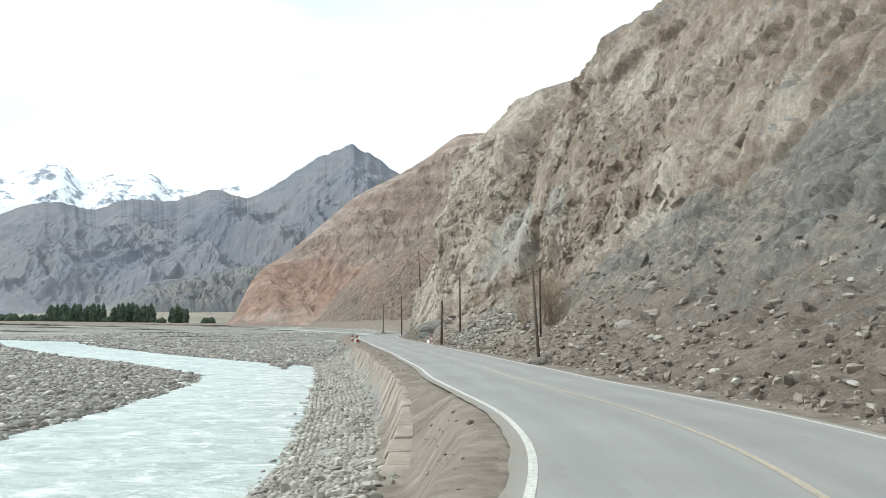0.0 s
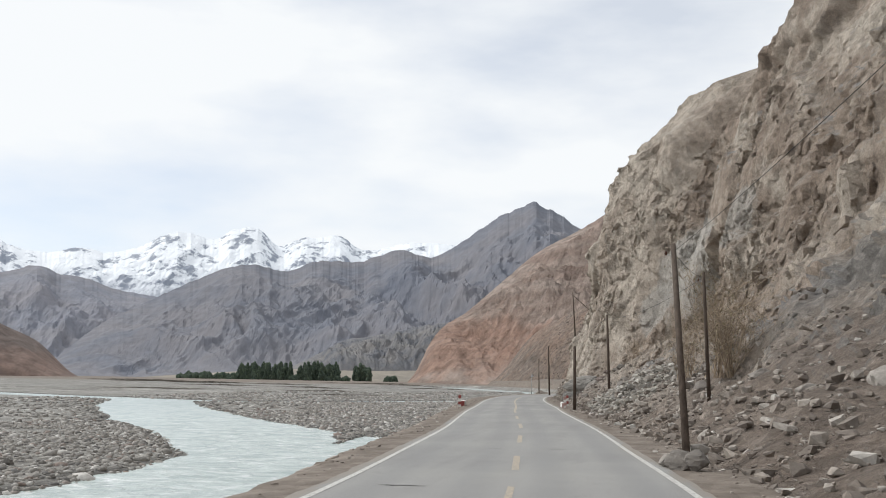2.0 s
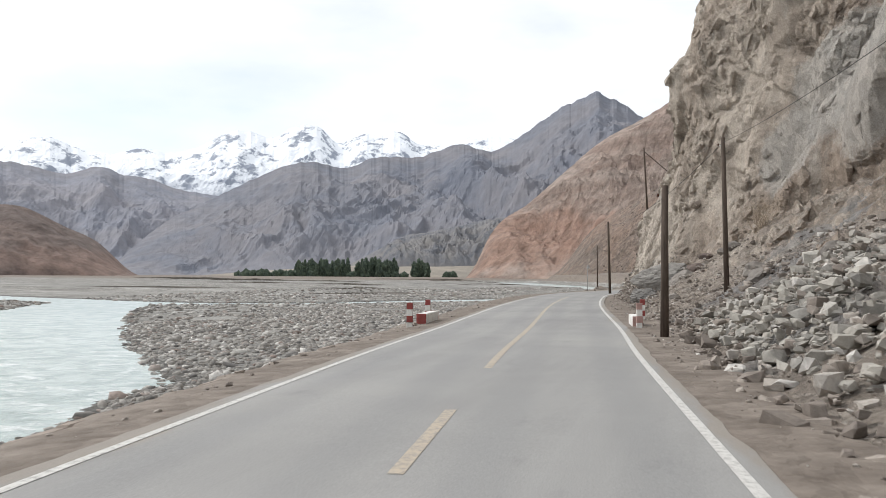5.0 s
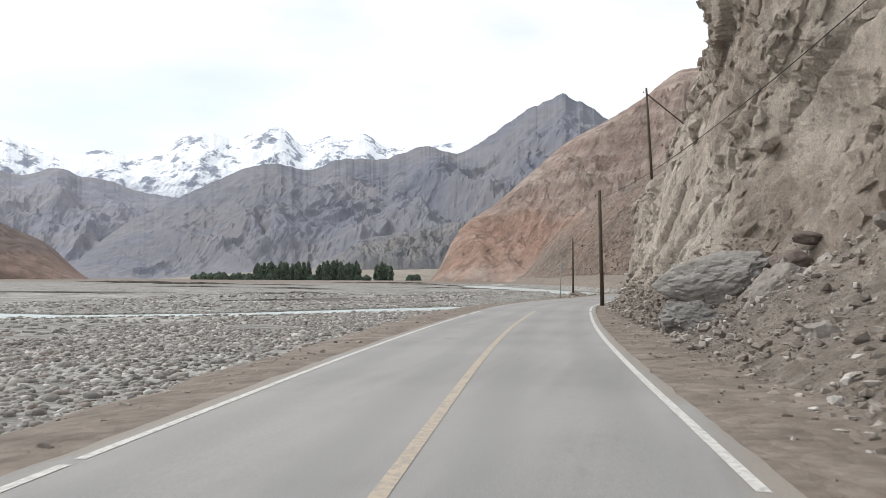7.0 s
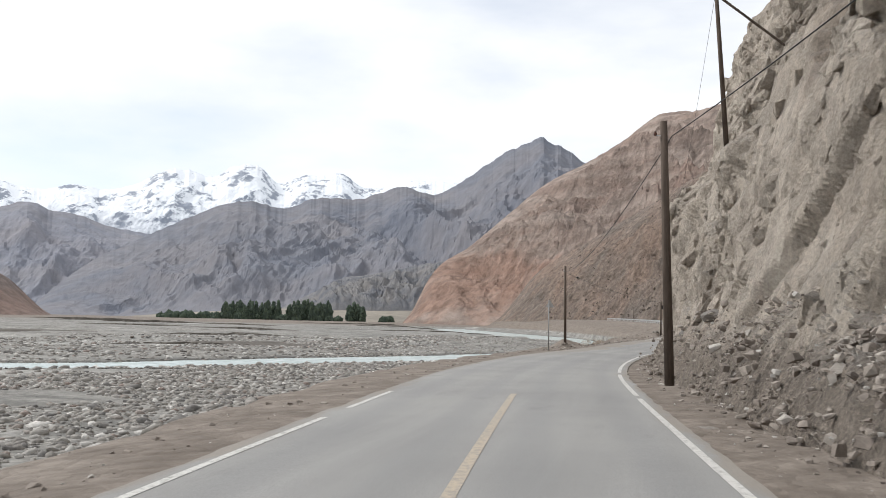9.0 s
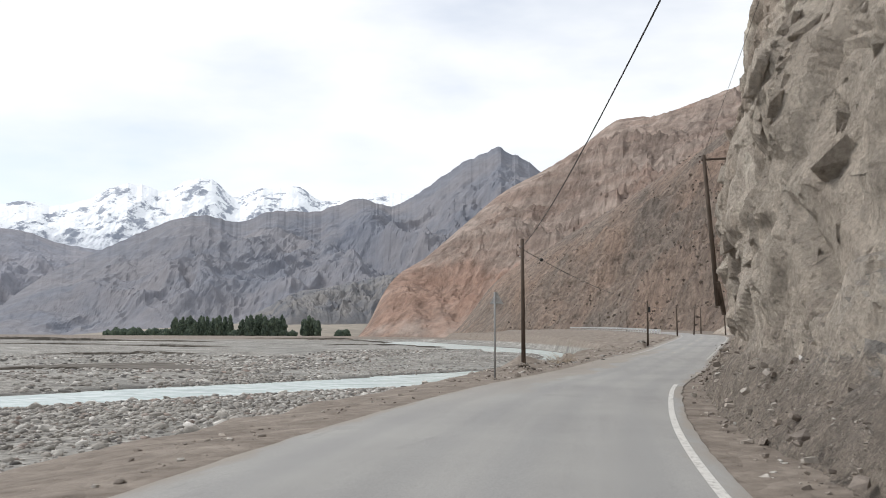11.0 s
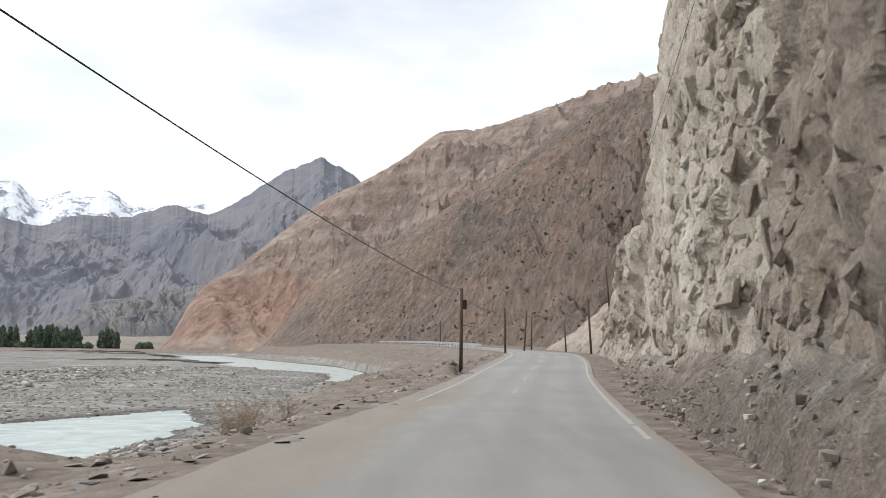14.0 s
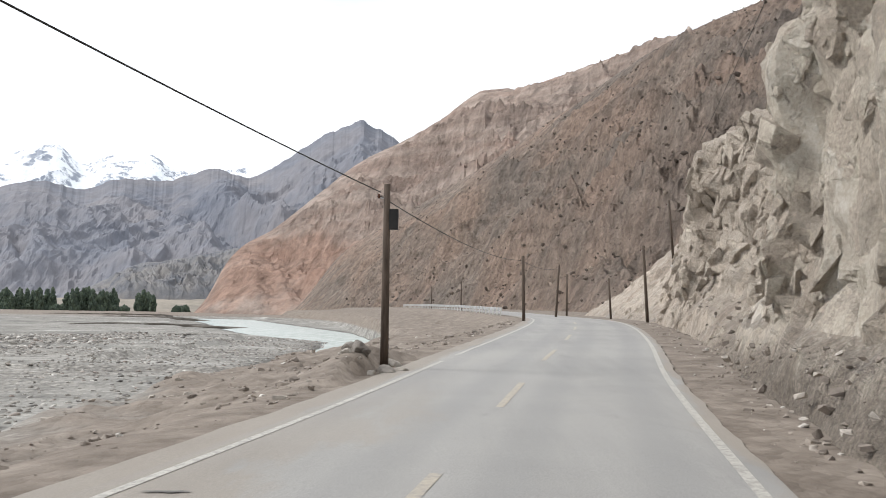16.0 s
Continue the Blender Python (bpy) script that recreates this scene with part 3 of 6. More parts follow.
M_PINK = make_plain("sun_bleached_red_paint", [(0.3, (0.33, 0.2, 0.175)), (0.7, (0.45, 0.31, 0.28))], (5, 5, 5), 0.75)
M_STEEL = make_plain("galvanised_steel", [(0.3, (0.42, 0.43, 0.44)), (0.7, (0.58, 0.59, 0.6))], (8, 8, 3), 0.45, 0.6)
M_SIGNBACK = make_plain("bare_sheet_aluminium", [(0.3, (0.36, 0.35, 0.34)), (0.7, (0.47, 0.46, 0.45))], (4, 4, 4), 0.6, 0.2)
M_GREYPOST = make_plain("dull_grey_post_paint", [(0.3, (0.26, 0.26, 0.26)), (0.7, (0.36, 0.36, 0.355))], (6, 6, 2), 0.7)
M_WIRE = make_plain("black_cable", [(0.3, (0.02, 0.02, 0.02)), (0.7, (0.035, 0.034, 0.033))], (3, 3, 3), 0.6)
M_CERAMIC = make_plain("brown_insulator_glaze", [(0.3, (0.07, 0.03, 0.02)), (0.7, (0.1, 0.045, 0.03))], (9, 9, 9), 0.25)
# Foliage greens lightened and greyed to carry the haze over the far row.
M_LEAF = make_stone("hazed_poplar_leaves", [(0.0, (0.045, 0.064, 0.05)), (0.5, (0.062, 0.085, 0.062)), (1.0, (0.085, 0.112, 0.075))])
M_TWIG = make_stone("dry_twigs", [(0.0, (0.18, 0.135, 0.1)), (0.5, (0.3, 0.235, 0.17)), (1.0, (0.42, 0.345, 0.26))])
M_BUSHLEAF = make_stone("dusty_leaves", [(0.0, (0.13, 0.11, 0.065)), (0.5, (0.2, 0.17, 0.1)), (1.0, (0.28, 0.24, 0.15))])


# ---------------------------------------------------------------- mesh helpers
def mesh_from(name, verts, faces, mat, shade_smooth=False):
    me = bpy.data.meshes.new(name)
    if isinstance(faces, np.ndarray):
        k = faces.shape[1]
        me.vertices.add(len(verts))
        me.vertices.foreach_set("co", np.asarray(verts, np.float32).ravel())
        me.loops.add(faces.size)
        me.loops.foreach_set("vertex_index", faces.ravel().astype(np.int32))
        me.polygons.add(len(faces))
        me.polygons.foreach_set("loop_start", np.arange(0, faces.size, k, dtype=np.int32))
        me.update(calc_edges=True)
    else:
        me.from_pydata([tuple(v) for v in verts], [], faces)
        me.update()
    me.polygons.foreach_set("use_smooth", np.full(len(me.polygons), shade_smooth))
    me.materials.append(mat)
    return me


def sheet(name, xyz, mat, shade_smooth=True, flip=False):
    """A grid of points, rows by columns, as one mesh."""
    r, c = xyz.shape[:2]
    i = np.arange(r * c).reshape(r, c)
    q = np.stack([i[:-1, :-1], i[:-1, 1:], i[1:, 1:], i[1:, :-1]], -1).reshape(-1, 4)
    return mesh_from(name, xyz.reshape(-1, 3), q[:, ::-1] if flip else q, mat, shade_smooth)


def from_bm(name, bm, mat, shade_smooth=False):
    me = bpy.data.meshes.new(name)
    bm.normal_update()
    bm.to_mesh(me)
    bm.free()
    for p in me.polygons:
        p.use_smooth = shade_smooth
    me.materials.append(mat)
    return me


def part(name, bm, mat, parent, label="", shade_smooth=False):
    ob = new(name, from_bm(name, bm, mat, shade_smooth) if isinstance(bm, bmesh.types.BMesh) else bm)
    ob.parent = parent
    return tagged(ob, label)


def thing(name, at, label, category, group="", kind="", turn=0.0):
    ob = new(name)
    ob.empty_display_size = 0.3
    ob.matrix_basis = Matrix.Translation(at) @ Matrix.Rotation(turn, 4, "Z")
    return tagged(ob, label, category, group, kind)


def box(bm, sx, sy, sz, m=Matrix(), bevel=0.0):
    r = bmesh.ops.create_cube(bm, size=1, matrix=m @ Matrix.Diagonal((sx, sy, sz, 1)))
    if bevel:
        es = list({e for v in r["verts"] for e in v.link_edges})
        bmesh.ops.bevel(bm, geom=es, offset=bevel, segments=2, affect="EDGES", profile=0.7)
    return bm


def rod(bm, a, b, r0, r1, sides=10):
    a, b = Vector(a), Vector(b)
    m = Matrix.Translation((a + b) / 2) @ (b - a).to_track_quat("Z", "Y").to_matrix().to_4x4()
    bmesh.ops.create_cone(bm, cap_ends=True, segments=sides, radius1=r0, radius2=r1, depth=(b - a).length, matrix=m)
    return bm


ICO = bmesh.new()
bmesh.ops.create_icosphere(ICO, subdivisions=1, radius=1)
ICO_V = np.array([v.co[:] for v in ICO.verts])
ICO_F = np.array([[v.index for v in f.verts] for f in ICO.faces])
ICO.free()
ICO2 = bmesh.new()
bmesh.ops.create_icosphere(ICO2, subdivisions=3, radius=1)
ICO2_V = np.array([v.co[:] for v in ICO2.verts])
ICO2_F = np.array([[v.index for v in f.verts] for f in ICO2.faces])
ICO2.free()
ICO3 = bmesh.new()
bmesh.ops.create_icosphere(ICO3, subdivisions=5, radius=1)
ICO3_V = np.array([v.co[:] for v in ICO3.verts])
ICO3_F = np.array([[v.index for v in f.verts] for f in ICO3.faces])
ICO3.free()


def heap(name, places, sizes, mat, seed, flat=0.6, angular=0.35, label="", category="stones"):
    """Many loose stones as one mesh."""
    rs = np.random.RandomState(seed)
    n, k = len(places), len(ICO_V)
    v = np.repeat(ICO_V[None], n, 0) * (1 + rs.uniform(-angular, angular, (n, k, 1)))
    v = v * np.stack([rs.uniform(0.75, 1.35, n), rs.uniform(0.65, 1.1, n), flat * rs.uniform(0.6, 1.3, n)], -1)[:, None]
    a = rs.uniform(0, 6.283, n)
    ca, sa = np.cos(a)[:, None], np.sin(a)[:, None]
    v = np.stack([v[..., 0] * ca - v[..., 1] * sa, v[..., 0] * sa + v[..., 1] * ca, v[..., 2] + v[..., 0] * rs.uniform(-0.4, 0.4, (n, 1))], -1)
    v = v * np.asarray(sizes)[:, None, None] + np.asarray(places)[:, None]
    f = (ICO_F[None] + (np.arange(n) * k)[:, None, None]).reshape(-1, 3)
    return tagged(new(name, mesh_from(name, v.reshape(-1, 3), f, mat, angular < 0.2)), label, category, kind="stuff")


def chunk_shapes(n, seed, squareness=0.55):
    """Angular broken stones: hulls of a jittered box with knocked-off corners."""
    rs = np.random.RandomState(seed)
    out = []
    for _ in range(n):
        bm = bmesh.new()
        for sx in (-1, 1):
            for sy in (-1, 1):
                for sz in (-1, 1):
                    if rs.uniform() > 0.3:
                        bm.verts.new(np.array((sx, sy, sz)) * rs.uniform(squareness, 1.0, 3))
        for _k in range(9):
            q = rs.normal(0, 1, 3)
            bm.verts.new(q / np.linalg.norm(q) * rs.uniform(0.8, 1.1))
        r = bmesh.ops.convex_hull(bm, input=bm.verts[:])
        bmesh.ops.delete(bm, geom=list({g for g in r["geom_interior"] + r["geom_unused"] if isinstance(g, bmesh.types.BMVert)}), context="VERTS")
        bmesh.ops.triangulate(bm, faces=bm.faces[:])
        bm.verts.index_update()
        out.append((np.array([v.co[:] for v in bm.verts]), np.array([[v.index for v in f.verts] for f in bm.faces])))
        bm.free()
    return out


CHUNKS = chunk_shapes(40, 77, 0.4)


def turns(n, rs, most):
    """Random turns of up to so many radians about random axes, as n matrices."""
    ax = rs.normal(0, 1, (n, 3))
    ax /= np.linalg.norm(ax, axis=1, keepdims=True)
    an = rs.uniform(-most, most, n)
    k = np.zeros((n, 3, 3))
    k[:, 0, 1], k[:, 0, 2], k[:, 1, 0], k[:, 1, 2], k[:, 2, 0], k[:, 2, 1] = -ax[:, 2], ax[:, 1], ax[:, 2], -ax[:, 0], -ax[:, 1], ax[:, 0]
    return np.eye(3) + np.sin(an)[:, None, None] * k + (1 - np.cos(an))[:, None, None] * (k @ k)


def chunks(name, places, axes, mat, seed):
    """Many angular stones as one mesh; axes: a 3 x 3 matrix of half lengths for each."""
    rs = np.random.RandomState(seed)
    kind = rs.randint(len(CHUNKS), size=len(places))
    vs, fs, base = [], [], 0
    for k, (v, f) in enumerate(CHUNKS):
        m = kind == k
        if not m.any():
            continue
        p = np.einsum("nij,vj->nvi", axes[m], v) + places[m][:, None]
        vs.append(p.reshape(-1, 3))
        fs.append((f[None] + (np.arange(m.sum()) * len(v))[:, None, None]).reshape(-1, 3) + base)
        base += m.sum() * len(v)
    return mesh_from(name, np.concatenate(vs), np.concatenate(fs), mat, False)


def rubble(name, places, sizes, mat, seed, label="", category="rubble", flat=0.7):
    """Loose angular stones lying any way up."""
    rs = np.random.RandomState(seed + 100)
    n = len(places)
    d = np.zeros((n, 3, 3))
    d[:, 0, 0], d[:, 1, 1], d[:, 2, 2] = rs.uniform(0.8, 1.4, n), rs.uniform(0.6, 1.1, n), flat * rs.uniform(0.6, 1.2, n)
    ax = turns(n, rs, 0.7) @ d * np.asarray(sizes)[:, None, None]
    a = rs.uniform(0, 6.283, n)
    z = np.zeros((n, 3, 3))
    z[:, 0, 0], z[:, 0, 1], z[:, 1, 0], z[:, 1, 1], z[:, 2, 2] = np.cos(a), -np.sin(a), np.sin(a), np.cos(a), 1
    return tagged(new(name, chunks(name, np.asarray(places), z @ ax, mat, seed)), label, category, kind="stuff")


# ---------------------------------------------------------------- ground and river
RIVERS = [  # middle lines of the channels: x, y, half width
    [(-7, -60, 5), (-8.5, -20, 5), (-9.5, 10, 5), (-10.2, 25, 5.0), (-10.6, 40, 4.7), (-12, 58, 4.2), (-13.9, 70, 3.0), (-16.2, 82, 4.0), (-24.0, 100, 6.8), (-38, 119, 7), (-60, 154, 7), (-80, 194, 7)],
    [(-80, 194, 7), (-64, 192, 5), (-48, 206, 4.5), (-37, 228, 6), (-25.5, 247, 7.2), (-23.2, 260, 5.1), (-22.4, 269, 2.2), (-22.0, 274, 0.6)],
    [(-17.0, 312, 0.8), (-16, 328, 2.6), (-15.5, 350, 3), (-16, 384, 6), (-32, 430, 11), (-45, 475, 13), (-80, 600, 14), (-150, 836, 20)],
    [(-300, 562, 4), (-262, 550, 3.5), (-236, 541, 1.5)],
    [(-52, 266, 0.8), (-62, 268, 1.2), (-78, 263, 0.9)],
    [(-70, 372, 0.9), (-105, 380, 1.8), (-150, 371, 1.2)],
    [(-150, 500, 1.2), (-190, 512, 2.6), (-250, 505, 1.4)],
    [(-60, 320, 0.6), (-84, 318, 1.0), (-110, 322, 0.7)],
    [(-80, 194, 7), (-120, 215, 6), (-180, 250, 6), (-270, 300, 8)],
]


def river_gap(x, y):
    """How far a place lies from the nearest water's edge, in units of the half width."""
    best = np.full(np.shape(x), 1e9)
    for line in RIVERS:
        for (x0, y0, w0), (x1, y1, w1) in zip(line, line[1:]):
            dx, dy = x1 - x0, y1 - y0
            t = np.clip(((x - x0) * dx + (y - y0) * dy) / (dx * dx + dy * dy), 0, 1)
            d = np.hypot(x - x0 - t * dx, y - y0 - t * dy) - (w0 + t * (w1 - w0))
            best = np.minimum(best, d)
    return best


bank_out = curve([(-60, 5.2), (0, 5.0), (20, 5.2), (40, 5.0), (60, 5.0), (90, 4.9), (120, 4.9), (150, 5.6), (175, 6.2), (200, 6.6), (209, 7.2), (216, 8.2), (222, 8.6), (227, 6.5), (235, 6.1), (244, 7.4), (255, 11), (275, 14), (300, 14), (400, 16), (760, 22)])


wall_lip = curve([(-60, 5.4), (10, 5.4), (22, 4.95), (30, 4.35), (44, 4.43), (56, 4.66), (75, 4.65), (104, 4.8), (140, 4.8)])


def wall_top(y):
    """Height of the wall's top over the road; it sinks under the slumped shoulder at its near end."""
    return np.interp(y, [14, 23.5, 25.5, 29.7, 33, 37], [-1.5, -1.65, -1.35, -0.6, -0.3, -0.14])


def ground_z(x, y):
    x, y = np.broadcast_arrays(np.asarray(x, float), np.asarray(y, float))
    plain = -1.95 + 0.1 * fbm(x / 14, y / 22, 0, 4) + 0.12 * fbm(x / 60, y / 25, 3.3, 3) + smooth(300, 1600, y) * 3.2 + smooth(250, 2500, -x) * 2.0
    cut = fbm(x / 95 + 0.2 * y / 60, y / 26, 11, 4)
    plain = plain + 0.3 * smooth(0.0, 0.03, cut) * smooth(250, 330, y - 0.4 * x) + 0.25 * smooth(-0.34, -0.31, cut) * smooth(250, 330, y - 0.4 * x)
    gap = river_gap(x, y) + 0.9 * fbm(x / 5, y / 5, 8, 3)
    plain = np.where(gap < 12, np.minimum(plain, np.where(gap < 0, -2.3 + 0.35 * gap, -2.3 + 0.03 * gap + 0.1 * smooth(0, 1.5, gap))), plain)
    plain = np.maximum(plain, -3.2)
    yy = np.clip(y, -60, 900)
    d = lateral(x, yy)
    rz = road_z(yy)
    out = bank_out(yy) + 0.35 * fbm(x / 3, y / 3, 1, 3)
    rise = smooth(0, 1, (d + out + 2.0) / 2.0)
    top = rz - 0.045 - 0.16 * smooth(3.5, 6.5, -d) + 0.06 * fbm(x / 2.6, y / 3.2, 5, 2) * smooth(3.4, 4.4, np.abs(d))
    top = top - smooth(226, 250, yy) * np.maximum(-d - 4.8, 0) * 0.115
    wild = smooth(205, 232, yy) * smooth(4.2, 6.5, -d)
    top = top + wild * (0.3 * fbm(x / 3.5, y / 3.5, 2, 4) + 0.2 * fbm(x / 1.6, y / 2.0, 6, 2) - 0.42)
    mound = 0.66 * np.exp(-((x + 13.6) ** 2 / 0.65 + (y - 222.6) ** 2 / 1.8)) + 0.22 * np.exp(-((x + 12.5) ** 2 / 0.9 + (y - 223.2) ** 2 / 1.8))
    mound = mound + 0.55 * np.exp(-((x + 4.9) ** 2 / 1.1 + (y - 260.5) ** 2 / 14.0))
    mound = mound + 0.42 * np.exp(-((x + 12.5) ** 2 / 0.22 + (y - 209.2) ** 2 / 0.3))
    z = plain * (1 - rise) + (top + mound) * rise
    # walled bank along the first bend: shoulder, drop behind the wall, paved slope into the water
    lip = wall_lip(yy)
    top = top + (wall_top(yy) + 0.14) * smooth(1.3, 0.0, lip + d)
    down = np.interp(-d - lip, [0, 0.5, 0.8, 4.2, 6.5], [-0.2, -1.5, -1.72, -2.42, -3.0])
    down = np.minimum(down, wall_top(yy) - 0.06)
    loose = np.interp(-d - lip, [0, 1.6, 4.2, 6.5], [-1.5, -1.8, -2.42, -3.0]) + 0.12 * fbm(x / 1.3, y / 1.3, 2, 3)
    paved = np.where(d > -lip, top - 0.02, down + (loose - down) * smooth(24, 20, yy))
    w = smooth(104, 92, yy)
    near = (d > -11) & (d < 0)
    z = np.where(near, z * (1 - w) + np.where(d < -8.6, np.minimum(z, paved), paved) * w, z)
    return np.where(np.abs(d) < 3.7, np.minimum(z, rz - 0.05), z)


def spread(stops):
    """Uneven grid lines: (from, step) pairs, the last one ends it."""
    out = []
    for (a, step), (b, _) in zip(stops, stops[1:]):
        out += list(np.arange(a, b - step * 0.3, step))
    return np.array(out + [stops[-1][0]])


gx = spread([(-4800, 400), (-1600, 100), (-500, 20), (-160, 4), (-80, 1.2), (-45, 0.6), (-20, 0.35), (10, 1.2), (26, 20), (200, 200), (4800, 1)])
gy = spread([(-1500, 150), (-120, 12), (-30, 1.0), (0, 0.6), (300, 1.8), (420, 6), (900, 40), (2000, 200), (4900, 1)])
GX, GY = np.meshgrid(gx, gy)
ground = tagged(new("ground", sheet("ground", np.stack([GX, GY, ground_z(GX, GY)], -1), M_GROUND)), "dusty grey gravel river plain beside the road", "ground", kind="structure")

wx, wy = spread([(-420, 20), (-120, 3), (-2, 1)]), spread([(-120, 6), (320, 20), (900, 1)])
WX, WY = np.meshgrid(wx, wy)
water = tagged(new("water", sheet("water", np.stack([WX, WY, -2.3 + 0.02 * fbm(WX / 3, WY / 3, 0, 3)], -1), M_WATER)), "pale green-grey silty river water", "river", kind="structure")



def cut_bank(x0, y0, x1, y1, high, seed):
    """A low terrace of the plain with a steep cut edge towards the stream."""
    k = np.linspace(0, 1, 90)
    x, y = x0 + (x1 - x0) * k, y0 + (y1 - y0) * k + 3.0 * fbm(k * 7, seed, 0, 4)
    tip = np.sqrt(np.clip(np.sin(k * math.pi), 0, 1)) * (0.8 + 0.3 * fbm(k * 9, seed, 4, 3))
    g = ground_z(x, y)
    rows = [np.stack([x, y + back, g + up * high * tip - 0.1], -1) for back, up in ((0, -0.1), (0.25, 0.55), (0.4, 1.0), (4, 0.95), (34, 0.0))]
    return tagged(new("cut_bank", sheet("cut_bank", np.stack(rows), M_CUT_SHADE, False)), "low earth bank cut into the river plain, coloured dark as if shaded", "river bank", "cut banks of the plain", "structure")


cut_bank(-278, 598, -222, 604, 1.35, 1)
cut_bank(-226, 590, -160, 560, 0.9, 2)
cut_bank(-141, 420, -98, 412, 0.75, 3)
cut_bank(-112, 330, -80, 334, 0.6, 4)
cut_bank(-96, 470, -50, 500, 0.7, 5)
cut_bank(-205, 455, -150, 448, 0.7, 6)
cut_bank(-150, 285, -104, 292, 0.5, 7)
cut_bank(-340, 640, -250, 655, 1.2, 8)
cut_bank(-180, 700, -95, 690, 1.2, 9)
cut_bank(-260, 820, -150, 830, 1.5, 10)
cut_bank(-74, 246, -50, 262, 0.4, 11)
cut_bank(-430, 760, -330, 745, 1.4, 12)

# ---------------------------------------------------------------- road
def ribbon(name, y0, y1, d0, d1, lift, mat, step=1.0, cols=2, wob=0.0):
    ys = np.linspace(y0, y1, max(2, int((y1 - y0) / step) + 1))
    ds = np.linspace(d0, d1, cols)
    Y, Dd = np.meshgrid(ys, ds, indexing="ij")
    if wob:
        edge = (np.abs(Dd) > 3.2)
        Dd = Dd + edge * np.sign(Dd) * wob * fbm(Y / 1.7, np.sign(Dd) * 9, 0, 4)
    tx, ty = road_dir(Y)
    crown = -0.0025 * np.minimum(Dd * Dd, 14)
    me = sheet(name, np.stack([road_x(Y) + ty * Dd, Y - tx * Dd, road_z(Y) + crown + lift], -1), mat, True, True)
    me.attributes.new("side", "FLOAT", "POINT").data.foreach_set("value", Dd.ravel().astype(np.float32))
    return me


road = tagged(new("road", ribbon("road", -60, 760, -3.32, 3.32, 0.0, M_ASPHALT, 0.5, 13, 0.07)), "worn dusty grey asphalt two-lane road", "road", kind="structure")


def marking(y0, y1, d, width, mat, label):
    line = new("road_marking", ribbon("road_marking", y0, y1, d - width / 2, d + width / 2, 0.005, mat, 0.8))
    return tagged(line, label, "road marking", "painted lines of the road", "structure")


for a, b_ in ((-60, 112), (112.3, 151), (153, 158), (237, 262), (264, 330)):
    marking(a, b_, -2.6 if a > 200 else -HALF, 0.12, M_WORN if a > 200 else M_WHITE, "worn white painted edge line on asphalt")
for a, b_ in ((-60, 111), (111.6, 158), (159, 170), (171.5, 199), (226, 229), (229.6, 330)):
    marking(a, b_, HALF, 0.13, M_WORN if a > 180 else M_WHITE, "worn white painted edge line on asphalt")
marking(-60, 46.5, 0, 0.12, M_YELLOW, "faded yellow centre line on asphalt")
for k in range(4):
    marking(49.9 + 9.75 * k, 54.0 + 9.75 * k, 0, 0.15, M_YELLOW, "faded yellow centre dash on asphalt")
marking(89.0, 158, 0, 0.15, M_YELLOW, "solid faded yellow centre line on asphalt")
for k in range(6):
    marking(241.7 + 10.5 * k, 246.1 + 10.5 * k, 0, 0.13, M_FADED, "almost worn away yellow centre dash on asphalt")



def crack(x, y, long, seed):
    """A short ragged break across the asphalt."""
    k = np.linspace(-1, 1, 15)
    mid = 0.035 * fbm(k * 2.2, seed, 0, 4)
    wide = (0.035 + 0.03 * np.abs(fbm(k * 3, seed, 5, 3))) * np.sqrt(np.clip(1 - k * k, 0.01, 1))
    xs = x + k * long / 2
    rows = [np.stack([xs, y + mid + s * wide, road_z(y + mid) - 0.0025 * np.minimum(lateral(xs, y + mid) ** 2, 14) + 0.008], -1) for s in (-1, 1)]
    return tagged(new("road_crack", sheet("road_crack", np.stack(rows), M_CRACK, False)), "short dark crack broken into the asphalt", "road crack", "cracks in the road", "structure")


for k, (x_, y_, w_) in enumerate(((-9.14, 131.2, 0.5), (-7.6, 134.9, 0.55), (0.28, 56.5, 0.4), (1.92, 57.0, 0.6), (0.1, 46.1, 0.9), (-4.95, 245.0, 0.45), (-6.0, 239.1, 0.6))):
    crack(x_, y_, w_, k)

